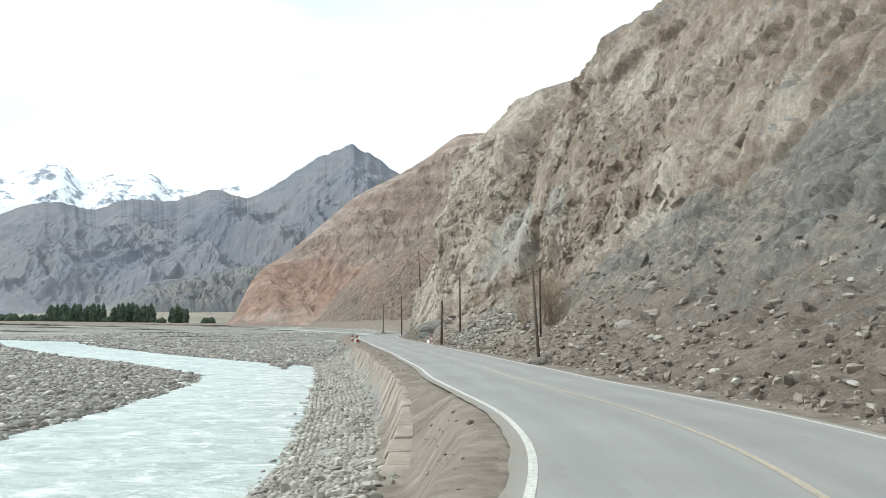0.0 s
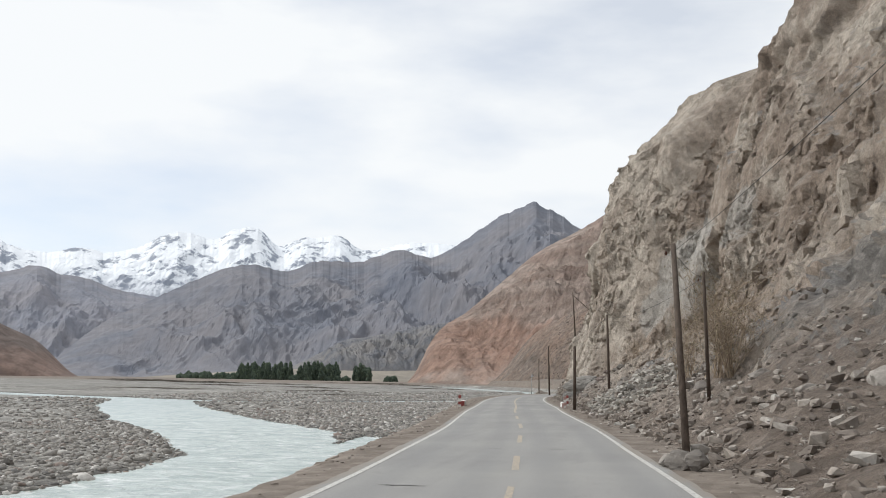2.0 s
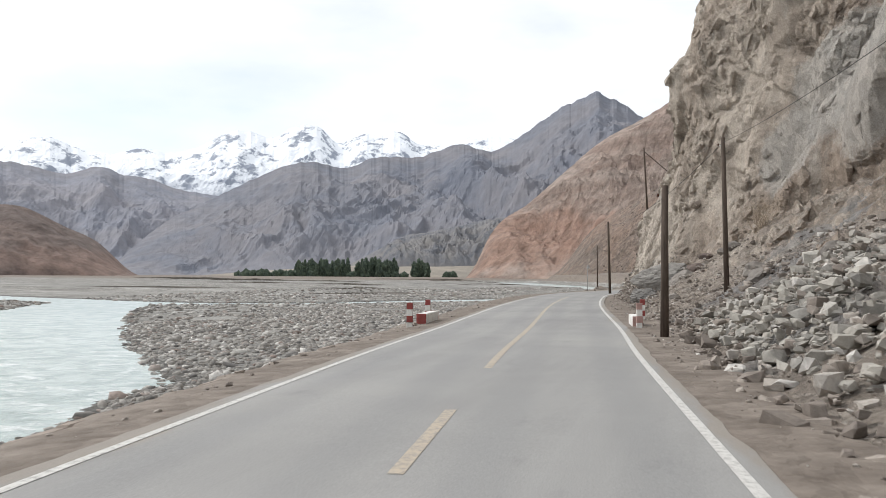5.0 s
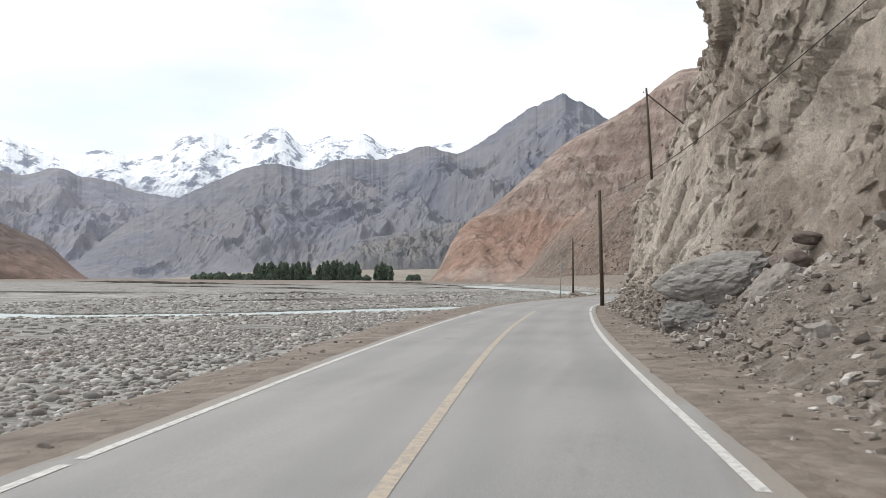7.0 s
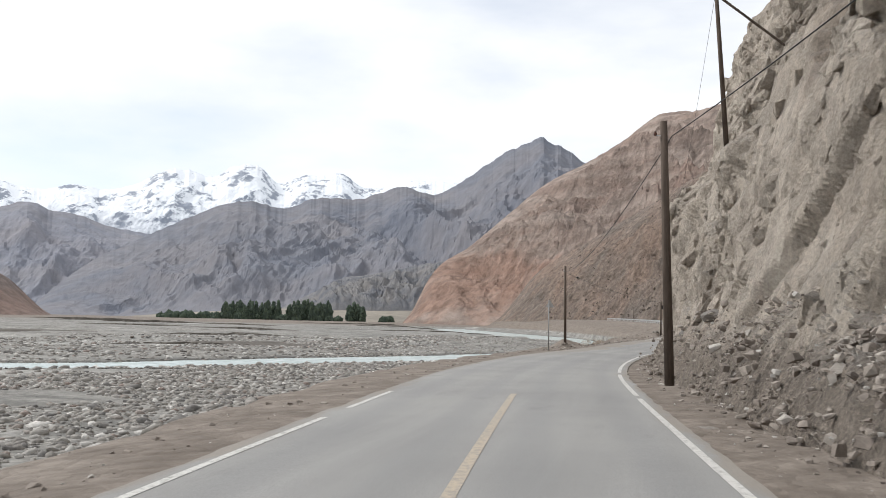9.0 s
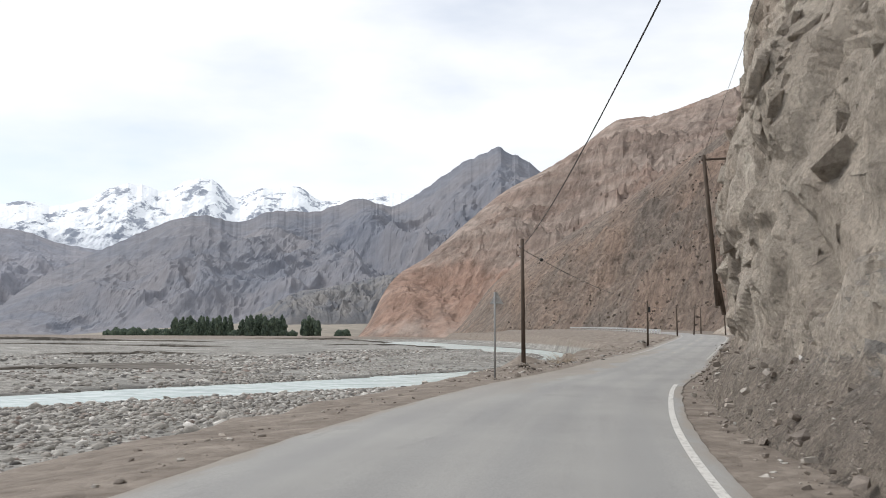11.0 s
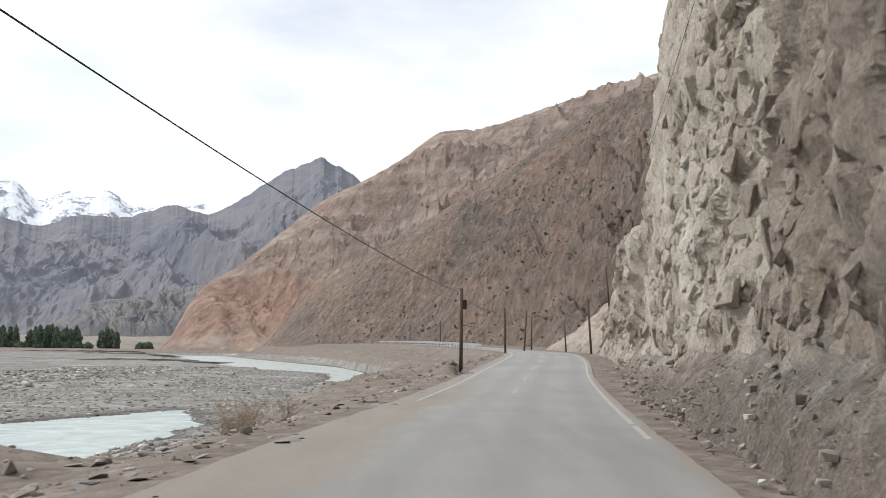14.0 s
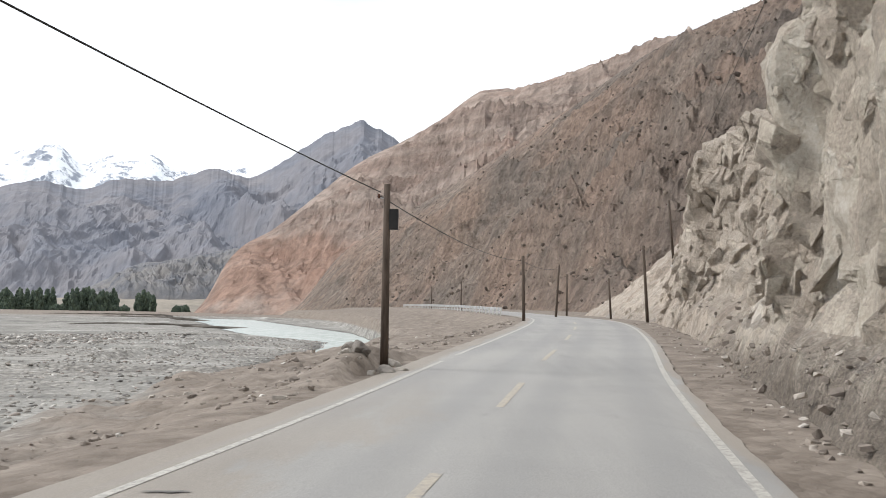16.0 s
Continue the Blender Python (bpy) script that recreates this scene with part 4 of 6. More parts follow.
# ---------------------------------------------------------------- cliff beside the road
CLIFF = [  # along, then points up the face: out from the road's middle, height
    (-60, (4.4, 0), (9.2, 2.4), (14, 7), (20, 15), (26, 25), (34, 36), (44, 46), (70, 60)),
    (56, (4.3, 0), (9.2, 2.2), (14, 6.5), (20, 14), (26, 24), (33, 35), (42, 44), (65, 56)),
    (90, (4.4, 0), (8.5, 2), (13, 5), (18, 11), (22, 20), (28, 31), (36, 40), (60, 50)),
    (115, (4.8, 0), (8.3, 1.4), (13, 4), (17.5, 8), (18.5, 14), (20.5, 22), (24.5, 35), (42, 48)),
    (130, (4.8, 0), (8, 1.6), (12, 3.8), (17.4, 6.6), (18.3, 13), (20, 20), (24, 32), (38, 40)),
    (134.5, (4.8, 0), (6.4, 0.45), (8.9, 0.9), (10.2, 2.6), (15, 7.5), (16.2, 14), (17, 20.5), (33, 39)),
    (139, (4.7, 0), (7.6, 1.1), (10.0, 3.6), (12.5, 8), (13.5, 14), (14, 21), (17, 30), (30, 38)),
    (145, (4.7, 0), (6.6, 2), (7.8, 4), (9.3, 8), (10.2, 14), (10.3, 20), (12.8, 28), (22.5, 37)),
    (151, (4.7, 0), (6.4, 2.6), (7.3, 4.2), (8.5, 8), (9.6, 13.7), (8.4, 18), (11.6, 27), (19.5, 36.5)),
    (157, (4.6, 0), (6.2, 2.4), (7.1, 4.3), (8, 8), (9.6, 13.5), (10, 18), (12.5, 27), (22, 36)),
    (164, (4.5, 0), (5.7, 2), (6.5, 4.7), (8.0, 8.3), (10, 13), (11.3, 19), (14, 27), (24, 36)),
    (172, (4.3, 0), (5.9, 2.2), (6.6, 5), (7.6, 8.5), (9.5, 13.5), (10.6, 17), (13.5, 26), (24, 36)),
    (186, (3.95, 0), (4.8, 1.5), (4.9, 5), (6.0, 8), (8.6, 11), (11.5, 15), (16, 22), (28, 34)),
    (203, (3.9, 0), (4.95, 1.6), (5.0, 6), (5.2, 8.5), (6.2, 11.5), (8, 16), (12, 25), (22, 34)),
    (216, (3.95, 0), (5.3, 1.7), (5.4, 6), (5.5, 10), (5.9, 14), (6.5, 19), (8.5, 26), (18, 34)),
    (232, (4.0, 0), (5.9, 1.7), (6.1, 4), (6.2, 7), (6.6, 12), (7.0, 17), (8.8, 24), (18, 32)),
    (247, (4.4, 0), (5.5, 1.5), (5.7, 4.1), (5.5, 7.3), (5.5, 11), (6.2, 15), (8.5, 22), (18, 30)),
    (256, (4.6, 0), (5.3, 1.5), (5.2, 4.2), (5.9, 7), (6.7, 9.6), (8.2, 12.6), (11, 17), (21, 24)),
    (268, (4.8, 0), (6, 1.3), (7.5, 3), (8.5, 5.5), (9.5, 8), (11, 11), (15, 16), (25, 24)),
    (290, (5, 0), (5.8, 1.6), (6.2, 4.6), (6.6, 7.6), (7, 9.8), (11, 11.6), (17, 16), (30, 26)),
    (315, (5.5, 0), (8, 1.7), (10, 3.7), (13, 7), (17, 11), (23, 18), (31, 26), (46, 40)),
    (350, (7, 0), (13, 4), (19, 9), (27, 16), (35, 23), (45, 32), (58, 42), (83, 60)),
]


def cliff_profile(y, rows, k):
    """Distance and height of station rows at y, k points up the face."""
    at = np.array([c[0] for c in CLIFF], float)
    ctrl = np.array([c[1:] for c in CLIFF], float)
    last = ctrl[:, -1:]
    ctrl = np.concatenate([ctrl, last + (60, 22), last + (150, 30)], 1)
    i = np.clip(np.searchsorted(at, y) - 1, 0, len(at) - 2)
    t = np.clip((y - at[i]) / (at[i + 1] - at[i]), 0, 1)
    t = t * t * (3 - 2 * t)
    p = ctrl[i] * (1 - t)[:, None, None] + ctrl[i + 1] * t[:, None, None]
    length = np.concatenate([np.zeros((len(y), 1)), np.cumsum(np.hypot(*np.moveaxis(np.diff(p, axis=1), -1, 0)), 1)], 1)
    u = np.linspace(0, 1, k - 16) ** 1.9
    out = np.empty((len(y), k, 2))
    for r in range(len(y)):
        for c in (0, 1):
            s = np.concatenate([u * length[r, -3], np.linspace(length[r, -3], length[r, -1], 17)[1:]])
            out[r, :, c] = np.interp(s, length[r], p[r, :, c])
    return out


def cliff_points(ys, k):
    prof = cliff_profile(ys, None, k)
    Dd, Z = prof[..., 0], prof[..., 1]
    Y = np.repeat(ys[:, None], k, 1)
    tx, ty = road_dir(Y)
    X = road_x(Y) + ty * Dd
    Yw = Y - tx * Dd
    Zw = Z + road_z(Y) - 0.25
    # outward: towards the road and up
    dD, dZ = np.gradient(Dd, axis=1), np.gradient(Z, axis=1)
    n = np.hypot(dD, dZ) + 1e-6
    steep = dZ / n
    ox, oz = -dZ / n, dD / n
    foot = smooth(0.0, 1.1, Z)
    high = smooth(8, 14, Z + 3.5 * fbm(Yw / 9, Z / 9, 2, 3)) * smooth(135, 112, Y)
    rockf = np.maximum(smooth(0.55, 0.85, steep), 0.85 * high) * np.where(Y < 170, smooth(1.2, 3.2, Z), smooth(1.0, 2.2, Z))
    big = ridged(Yw / 19, X / 19, Zw / 34, 3) * 0.8 + fbm(Yw / 9, Zw / 12, X / 9, 4) * 0.8
    # joints dip towards the valley's end; the lattice is bent so that no two blocks are alike
    bend, bend2 = 1.1 * fbm(X / 5, Yw / 5, Zw / 5, 3), 0.12 * fbm(X / 1.4, Yw / 1.4, Zw / 1.4, 2)
    ja, jb, jc = 0.92 * Zw - 0.39 * Yw + bend2, 0.92 * Yw + 0.39 * Zw + bend + bend2, X + 0.4 * Yw - bend
    f1, e1 = plates(ja / 11, jb / 7, jc / 8, 0, 30.0)
    f2, e2 = plates(ja / 4.2 + 5, jb / 3.0, jc / 3.1, 3, 34.0)
    f3, e3 = plates(ja / 1.8, jb / 1.5, jc / 1.5 + 3, 7, 22.0)
    f4, e4 = plates(ja / 0.85 + 9, jb / 0.75, jc / 0.75, 11, 15.0)
    q2, c2, _ = facets(jb / 2.3, jc / 2.3, ja / 2.7)
    q3, c3, _ = facets(jb / 1.05 + 4, jc / 1.05, ja / 1.15, 5)
    knobs = smooth(178, 190, Y) * smooth(240, 226, Y)
    broken = np.maximum(smooth(-0.3, 0.25, fbm(Yw / 8, X / 8, Zw / 8, 4)), 0.75 * knobs)
    chips = np.maximum(smooth(-0.15, 0.35, fbm(Yw / 4 + 7, X / 4, Zw / 4, 3)), 0.6 * knobs)
    face = smooth(134, 142, Y) * smooth(184, 172, Y)
    angular = smooth(240, 246, Y)
    block = (f1 * (0.75 - 0.35 * face - 0.25 * knobs) + f2 * (0.5 - 0.18 * face + 0.15 * angular) * (0.4 + 0.6 * broken) + f3 * 0.22 * (0.12 + 0.88 * broken) + f4 * 0.09 * (0.15 + 0.85 * chips)
             + (q2 * (0.16 + 0.1 * angular) + q3 * 0.08) * (0.2 + 0.8 * broken) - 0.2 * smooth(0.1, 0.0, c2) * chips - 0.35 * smooth(0.07, 0.0, e1) - 0.18 * smooth(0.08, 0.0, e2) * broken)
    flute = ridged(jb / 5.5, X / 9, ja / 30, 4, 0.55) * 0.6 * high
    strata = fbm(ja / 7, X / 2.2, jb / 1.6, 4) * 0.22 * (0.3 + 0.7 * broken)
    slope = fbm(X / 5, Yw / 5, Zw / 5, 5) * 0.5 + f3 * 0.07 + f4 * 0.05
    crag = smooth(0.05, 0.35, fbm(X / 11, Yw / 11, Zw / 11, 3))
    h = rockf * (big * np.interp(Y, [134, 142, 172, 184, 210], [0.5, 0.25, 0.25, 0.4, 0.5]) + block + strata + flute) + (1 - rockf) * (slope + big * 0.35 + crag * (block + 0.5) * smooth(1.5, 5, Z))
    # the smooth buttress and the dark recess before it
    h = h * (1 - 0.55 * np.exp(-((Yw - 240.5) / 5) ** 2)) + rockf * (0.5 * np.exp(-((Yw - 240.5) / 5) ** 4) - 0.8 * np.exp(-((Yw - 230.5) / 3.0) ** 2) * smooth(2.5, 6, Z))
    # the slanting pale slab and the hollow under it
    roof = 12.6 + (127.5 - Yw) * 0.5
    hollow = smooth(roof + 0.3, roof - 0.5, Z) * smooth(6.5, 10.0, Z) * smooth(128.5, 127, Yw) * smooth(116, 120, Yw)
    slab = np.exp(-((Yw - 131 + (Z - 12) * 0.7) / 3.4) ** 4) * smooth(5.5, 8, Z) * smooth(24, 20, Z) * (1 - hollow)
    h = h * (1 - 0.75 * np.maximum(slab, 0.6 * hollow)) + 1.3 * slab - 2.8 * hollow
    h = h + 1.0 * np.exp(-((Yw - 171.8) / 1.3) ** 2 - ((Z - 8.2) / 1.2) ** 2) + 1.6 * np.exp(-((Yw - 207.8) / 1.0) ** 2 - ((Z - 2.5) / 0.9) ** 2)
    most = np.where(Y < 132, 2.6, 1.5)
    h = h - 0.3 * rockf - 1.5 * np.exp(-((Yw - 205.5) / 4.5) ** 2) * smooth(13, 10, Z) * smooth(1.0, 2.6, Z)
    h = np.where(h > 0, most * np.tanh(h / most), 3.0 * np.tanh(h / 3.0))
    h = foot * (h - 0.05) * (0.45 + 0.55 * smooth(0, 4.5, Z)) + 0.1 * fbm(X, Yw, Zw, 4)
    return np.stack([X + ox * ty * h, Yw - ox * tx * h, Zw + oz * h], -1)


cy = np.concatenate([np.arange(-60, 8, 2.0), np.arange(8, 90, 0.45), np.arange(90, 130, 0.27), np.arange(130, 262, 0.18), np.arange(262, 275, 0.28), np.arange(275, 352, 0.6)])
CL = cliff_points(cy, 270)
cliff = tagged(new("cliff", sheet("cliff", CL, M_ROCK, False)), "steep broken brown and grey rock cliff above the road", "cliff", kind="structure")


# blocks standing proud of the face, set along its joints
rs = np.random.RandomState(51)
face_v = CL[:-1, 8:230]
du, dv_ = CL[1:, 8:230] - face_v, CL[:-1, 9:231] - face_v
nn = np.cross(dv_, du)
area = np.linalg.norm(nn, axis=-1)
nn = nn / (area[..., None] + 1e-9)
nn = nn * np.where(nn[..., :1] > 0, -1, 1)
steep_ = smooth(0.75, 0.5, np.abs(nn[..., 2]))
fy, fz = face_v[..., 1], face_v[..., 2]
crowd = smooth(-0.25, 0.3, fbm(fy / 8, face_v[..., 0] / 8, fz / 8, 4)) ** 2
want = (area * steep_ * smooth(1.0, 2.6, fz) * (0.05 + crowd * np.interp(fy, [80, 110, 134, 142, 172, 182, 200, 236, 244, 258, 300, 352], [0.25, 0.6, 0.8, 0.5, 0.6, 1.2, 1.6, 0.7, 0.35, 1.0, 1.2, 0.5]))
        * (1 - 0.9 * np.exp(-((fy - 131 + (fz - 12) * 0.7) / 3.4) ** 4) * smooth(5.5, 8, fz)) * np.interp(fy, [60, 100, 330, 352], [0, 1, 1, 0.3]) * smooth(34, 14, fz)).ravel()
at_ = rs.choice(len(want), 26000, p=want / want.sum())
bp, bn = face_v.reshape(-1, 3)[at_], nn.reshape(-1, 3)[at_]
size = 0.09 + np.interp(bp[:, 1], [80, 134, 180, 236, 246, 300], [0.6, 0.45, 0.36, 0.38, 0.46, 0.48]) * rs.uniform(0, 1, len(bp)) ** 3.2
out_ = 0.65 * bn + 0.35 * np.array((-0.97, 0.05, 0.2))
out_ /= np.linalg.norm(out_, axis=1, keepdims=True)
along = np.array((0.0, -0.39, 0.92)) - out_ * (out_ @ np.array((0.0, -0.39, 0.92)))[:, None]
along /= np.linalg.norm(along, axis=1, keepdims=True)
frame_ = np.stack([along, np.cross(out_, along), out_], -1)
half = np.zeros((len(bp), 3, 3))
half[:, 0, 0], half[:, 1, 1], half[:, 2, 2] = rs.uniform(0.8, 1.6, len(bp)), rs.uniform(0.8, 1.5, len(bp)), rs.uniform(0.5, 0.85, len(bp))
bp = bp - out_ * (size * rs.uniform(0.2, 0.5, len(bp)))[:, None]
b_axes = turns(len(bp), rs, 0.6) @ frame_ @ half * size[:, None, None]
single = np.where((bp[:, 1] > 186) & (bp[:, 1] < 262) & (bp[:, 2] < 10))[0]
single = single[np.argsort(-size[single])][:280]
rest = np.setdiff1d(np.arange(len(bp)), single)
blocks_ob = tagged(new("rock_blocks", chunks("rock_blocks", bp[rest], b_axes[rest], M_ROCK, 52)), "angular rock blocks standing proud of the cliff face", kind="stuff")
blocks_ob.parent = cliff


# ---------------------------------------------------------------- hills and mountains
def range_of(name, eye, crest, near, far, mat, label, cols, rows, spurs, fine, behind=1.5, seed=0, power=1.2, jag=0.0, soft_faces=False):
    """A mountain side between two distances from a place in the valley; crest: pairs of bearing and rise in degrees."""
    top, d0, d1 = curve(crest), curve(near), curve(far)
    az = np.linspace(crest[0][0], crest[-1][0], cols)
    v = np.concatenate([np.linspace(0, 1, rows), np.linspace(1, behind, rows // 5 + 2)[1:]])
    A, V = np.meshgrid(az, v, indexing="ij")
    D0, D1 = d0(A), d1(A)
    Dist = D0 + (D1 - D0) * V
    ht = D1 * np.tan(np.radians(top(A)))
    size = np.maximum(ht, 1)
    rad = np.radians(A)
    X, Y = eye[0] + Dist * np.sin(rad), eye[1] + Dist * np.cos(rad)
    g = np.where(V <= 1, V ** power, 1 - 0.9 * np.maximum(V - 1, 0))
    body = np.clip(V * 5, 0, 1) * np.clip((1.0 - V) * 2.6, 0, 1)
    Z = -1.5 + ht * g
    side = rad * float(np.mean(D1))
    for amp, wave, slant, stretch in spurs:
        wob = 0.5 * fbm(X / wave / 1.7, Y / wave / 1.7, seed + 3, 3)
        Z = Z + size * body * amp * (-1.0 + ridged((side + slant * Dist) / wave + wob, Dist / (wave * stretch), seed, 4, 0.5))
    Z = Z + size * fine[0] * (0.1 + body) * fbm(X / fine[1], Y / fine[1], seed, 5, 0.6)
    Z = Z + jag * size * fbm(A * 1.6, seed, 0, 6, 0.6) * V
    Z = np.maximum(Z, -4 + 0 * Z)
    return tagged(new(name, sheet(name, np.stack([X, Y, Z], -1), mat, soft_faces)), label, "mountain", kind="structure")


range_of("scree_hill", (-2, 235), [(-11, -0.3), (-9.5, 0.5), (-7, 3.6), (-3.8, 5.8), (1.1, 8.9), (6, 12.2), (10.8, 15.4), (15.2, 17.3), (22, 19), (34, 21), (60, 20)],
         [(-11, 600), (-7, 470), (-3, 330), (2, 215), (6, 160), (10, 125), (15, 110), (25, 100), (60, 90)],
         [(-11, 760), (-7, 720), (-3, 660), (2, 600), (6, 540), (10, 480), (15, 420), (25, 330), (60, 300)], M_SCREE,
         "bare brown scree hillside above the valley road", 560, 200, ((0.12, 95, 0.8, 4.0), (0.07, 34, 0.9, 5.0), (0.034, 12, 0.8, 5.0)), (0.018, 6), seed=2, power=1.0)
range_of("red_hill", (0, 100), [(-13.6, -0.1), (-12.9, 0.8), (-12, 2.6), (-9.6, 4.6), (-7.4, 6.5), (-5.6, 8.0), (-3.1, 9.35), (-1.0, 10.6), (0.6, 11.8), (3.5, 12.2), (5, 12.7), (8.5, 13.8), (14, 15.2), (30, 17), (50, 16)],
         [(-13.6, 1080), (-9, 1000), (-3, 900), (5, 800), (50, 700)], [(-13.6, 1130), (-9, 1330), (-3, 1450), (5, 1400), (50, 1200)], M_RED,
         "red and brown eroded bare hill above the river", 700, 170, ((0.16, 190, 0.9, 3.5), (0.09, 70, 0.7, 3.0), (0.03, 26, 0.5, 3.0), (0.008, 10, 0.4, 3.0)), (0.01, 18), seed=5, power=0.85, jag=0.005)
range_of("hazed_mountain", (0, 100), [(-34.5, -0.3), (-33.4, 0.6), (-32, 1.9), (-30.5, 3.1), (-29, 3.9), (-27.5, 4.7), (-25.7, 5.6), (-23.8, 6.45), (-22.2, 6.7), (-20.3, 6.4),
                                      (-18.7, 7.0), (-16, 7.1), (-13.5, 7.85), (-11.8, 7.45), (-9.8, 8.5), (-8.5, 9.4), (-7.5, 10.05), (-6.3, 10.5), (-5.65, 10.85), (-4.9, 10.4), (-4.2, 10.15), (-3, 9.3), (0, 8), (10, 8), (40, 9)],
         [(-34.5, 1900), (-20, 1800), (0, 1800), (40, 1800)], [(-34.5, 2200), (-28, 2900), (-20, 3100), (0, 3100), (40, 3000)], M_DARK_HAZE,
         "dark mountain range across the valley, coloured blue-grey for haze", 820, 130, ((0.15, 620, 0.35, 3.0), (0.06, 210, -0.25, 4.5), (0.022, 75, 0.15, 5.0), (0.007, 30, -0.2, 4.0)), (0.007, 70), seed=9, power=1.15, jag=0.012)
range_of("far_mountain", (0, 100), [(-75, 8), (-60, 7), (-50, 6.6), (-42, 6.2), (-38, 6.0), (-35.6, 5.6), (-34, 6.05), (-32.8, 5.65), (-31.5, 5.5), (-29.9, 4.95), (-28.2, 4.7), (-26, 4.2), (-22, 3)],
         [(-75, 2300), (-22, 2500)], [(-75, 3000), (-40, 3300), (-22, 3500)], M_FAR_HAZE,
         "bare mountain range beyond the valley's bend, coloured violet-grey as if hazed", 420, 100, ((0.13, 560, -0.35, 3.0), (0.06, 190, 0.25, 4.0), (0.024, 70, 0.15, 4.0), (0.01, 30, 0.2, 4.0)), (0.009, 70), seed=31, power=1.1, jag=0.012)
range_of("slate_foothill", (0, 100), [(-23, -0.2), (-21.5, 0.3), (-20, 0.9), (-18.5, 1.7), (-17, 2.5), (-15.5, 2.75), (-13.5, 3.2), (-12, 3.5), (-8, 4.0), (-2, 4.5)],
         [(-23, 1650), (-2, 1650)], [(-23, 1780), (-14, 1900), (-2, 1950)], M_GULLY,
         "low grey foothill with pale gullied terraces", 420, 70, ((0.16, 80, 0.25, 6.0), (0.08, 28, 0.1, 5.0)), (0.01, 60), seed=12, power=0.45, jag=0.025)
range_of("gravel_fan", (0, 100), [(-30, 0.0), (-26, 0.35), (-20, 0.75), (-15, 0.95), (-10, 1.0), (-4, 1.0)],
         [(-30, 1430), (-4, 1430)], [(-30, 1700), (-4, 1760)], M_FAN,
         "pale tan gravel fan behind the row of trees", 160, 30, ((0.05, 160, 0.2, 3.0),), (0.03, 60), seed=14, power=0.9, soft_faces=True)
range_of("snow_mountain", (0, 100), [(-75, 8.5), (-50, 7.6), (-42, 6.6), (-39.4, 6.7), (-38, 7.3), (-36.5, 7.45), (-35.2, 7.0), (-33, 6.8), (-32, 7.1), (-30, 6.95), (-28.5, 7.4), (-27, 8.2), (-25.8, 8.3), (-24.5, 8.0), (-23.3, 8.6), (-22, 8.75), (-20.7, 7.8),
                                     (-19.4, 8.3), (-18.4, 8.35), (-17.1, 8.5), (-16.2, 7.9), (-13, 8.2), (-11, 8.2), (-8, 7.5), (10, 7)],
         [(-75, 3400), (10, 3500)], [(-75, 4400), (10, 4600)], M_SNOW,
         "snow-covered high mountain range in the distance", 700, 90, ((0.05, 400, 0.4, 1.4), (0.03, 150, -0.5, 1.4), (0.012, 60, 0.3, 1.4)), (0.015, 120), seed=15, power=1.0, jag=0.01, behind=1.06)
range_of("red_foothill", (0, 60), [(-75, 6), (-55, 5.2), (-45, 4.2), (-40, 3.7), (-37.5, 3.75), (-35.2, 2.7), (-33.7, 2.0), (-31.6, 0.2), (-30.8, -0.1)],
         [(-75, 900), (-30.8, 1300)], [(-75, 1300), (-30.8, 1500)], M_MAUVE,
         "low mauve-brown eroded hill with red lower slopes", 300, 80, ((0.06, 150, 0.3, 1.6), (0.03, 50, -0.3, 1.6)), (0.015, 50), seed=21, power=0.7)


# ---------------------------------------------------------------- poles and wires
def pole(at, top, r=0.11, label="tall dark weathered wooden utility pole", pins=1, group="utility poles along the road"):
    at, top = Vector(at), Vector(top)
    p = thing("utility_pole", at, label, "utility pole", group)
    rel = top - at
    bm = bmesh.new()
    bmesh.ops.create_cone(bm, cap_ends=True, segments=12, radius1=r, radius2=r * 0.72, depth=rel.length + 0.5)
    bmesh.ops.bisect_plane(bm, geom=bm.verts[:] + bm.edges[:] + bm.faces[:], plane_co=(0, 0, 0.3), plane_no=(0, 0, 1))
    m = Matrix.Translation(rel / 2 - rel.normalized() * 0.25) @ rel.to_track_quat("Z", "Y").to_matrix().to_4x4()
    bm.transform(m)
    part("shaft", bm, M_WOOD, p, shade_smooth=True)
    for k in range(pins):
        h = rel * (1 - (0.35 + 0.5 * k) / rel.length)
        bm = rod(bmesh.new(), h + Vector((-0.07, 0, 0)), h + Vector((-0.2, 0, 0.02)), 0.012, 0.012, 6)
        pin = part("bracket", bm, M_STEEL, p, "rusty steel bracket")
        bm = bmesh.new()
        for z, rr in ((0.02, 0.035), (0.055, 0.045), (0.09, 0.03)):
            bmesh.ops.create_cone(bm, cap_ends=True, segments=10, radius1=rr, radius2=rr * 0.75, depth=0.035, matrix=Matrix.Translation(h + Vector((-0.2, 0, z))))
        part("insulator", bm, M_CERAMIC, pin, "brown glazed insulator")
    return p


def cable(a, b, sag, r=0.012, label="black overhead cable sagging between poles"):
    a, b = Vector(a), Vector(b)
    c = bpy.data.curves.new("overhead_cable", "CURVE")
    c.dimensions, c.bevel_depth, c.bevel_resolution = "3D", r, 1
    s = c.splines.new("POLY")
    n = 25
    s.points.add(n - 1)
    for k in range(n):
        t = k / (n - 1)
        q = a.lerp(b, t) - Vector((0, 0, 4 * sag * t * (1 - t)))
        s.points[k].co = (*q, 1)
    c.materials.append(M_WIRE)
    ob = new("overhead_cable", c)
    return tagged(ob, label, "cable", "overhead cables")


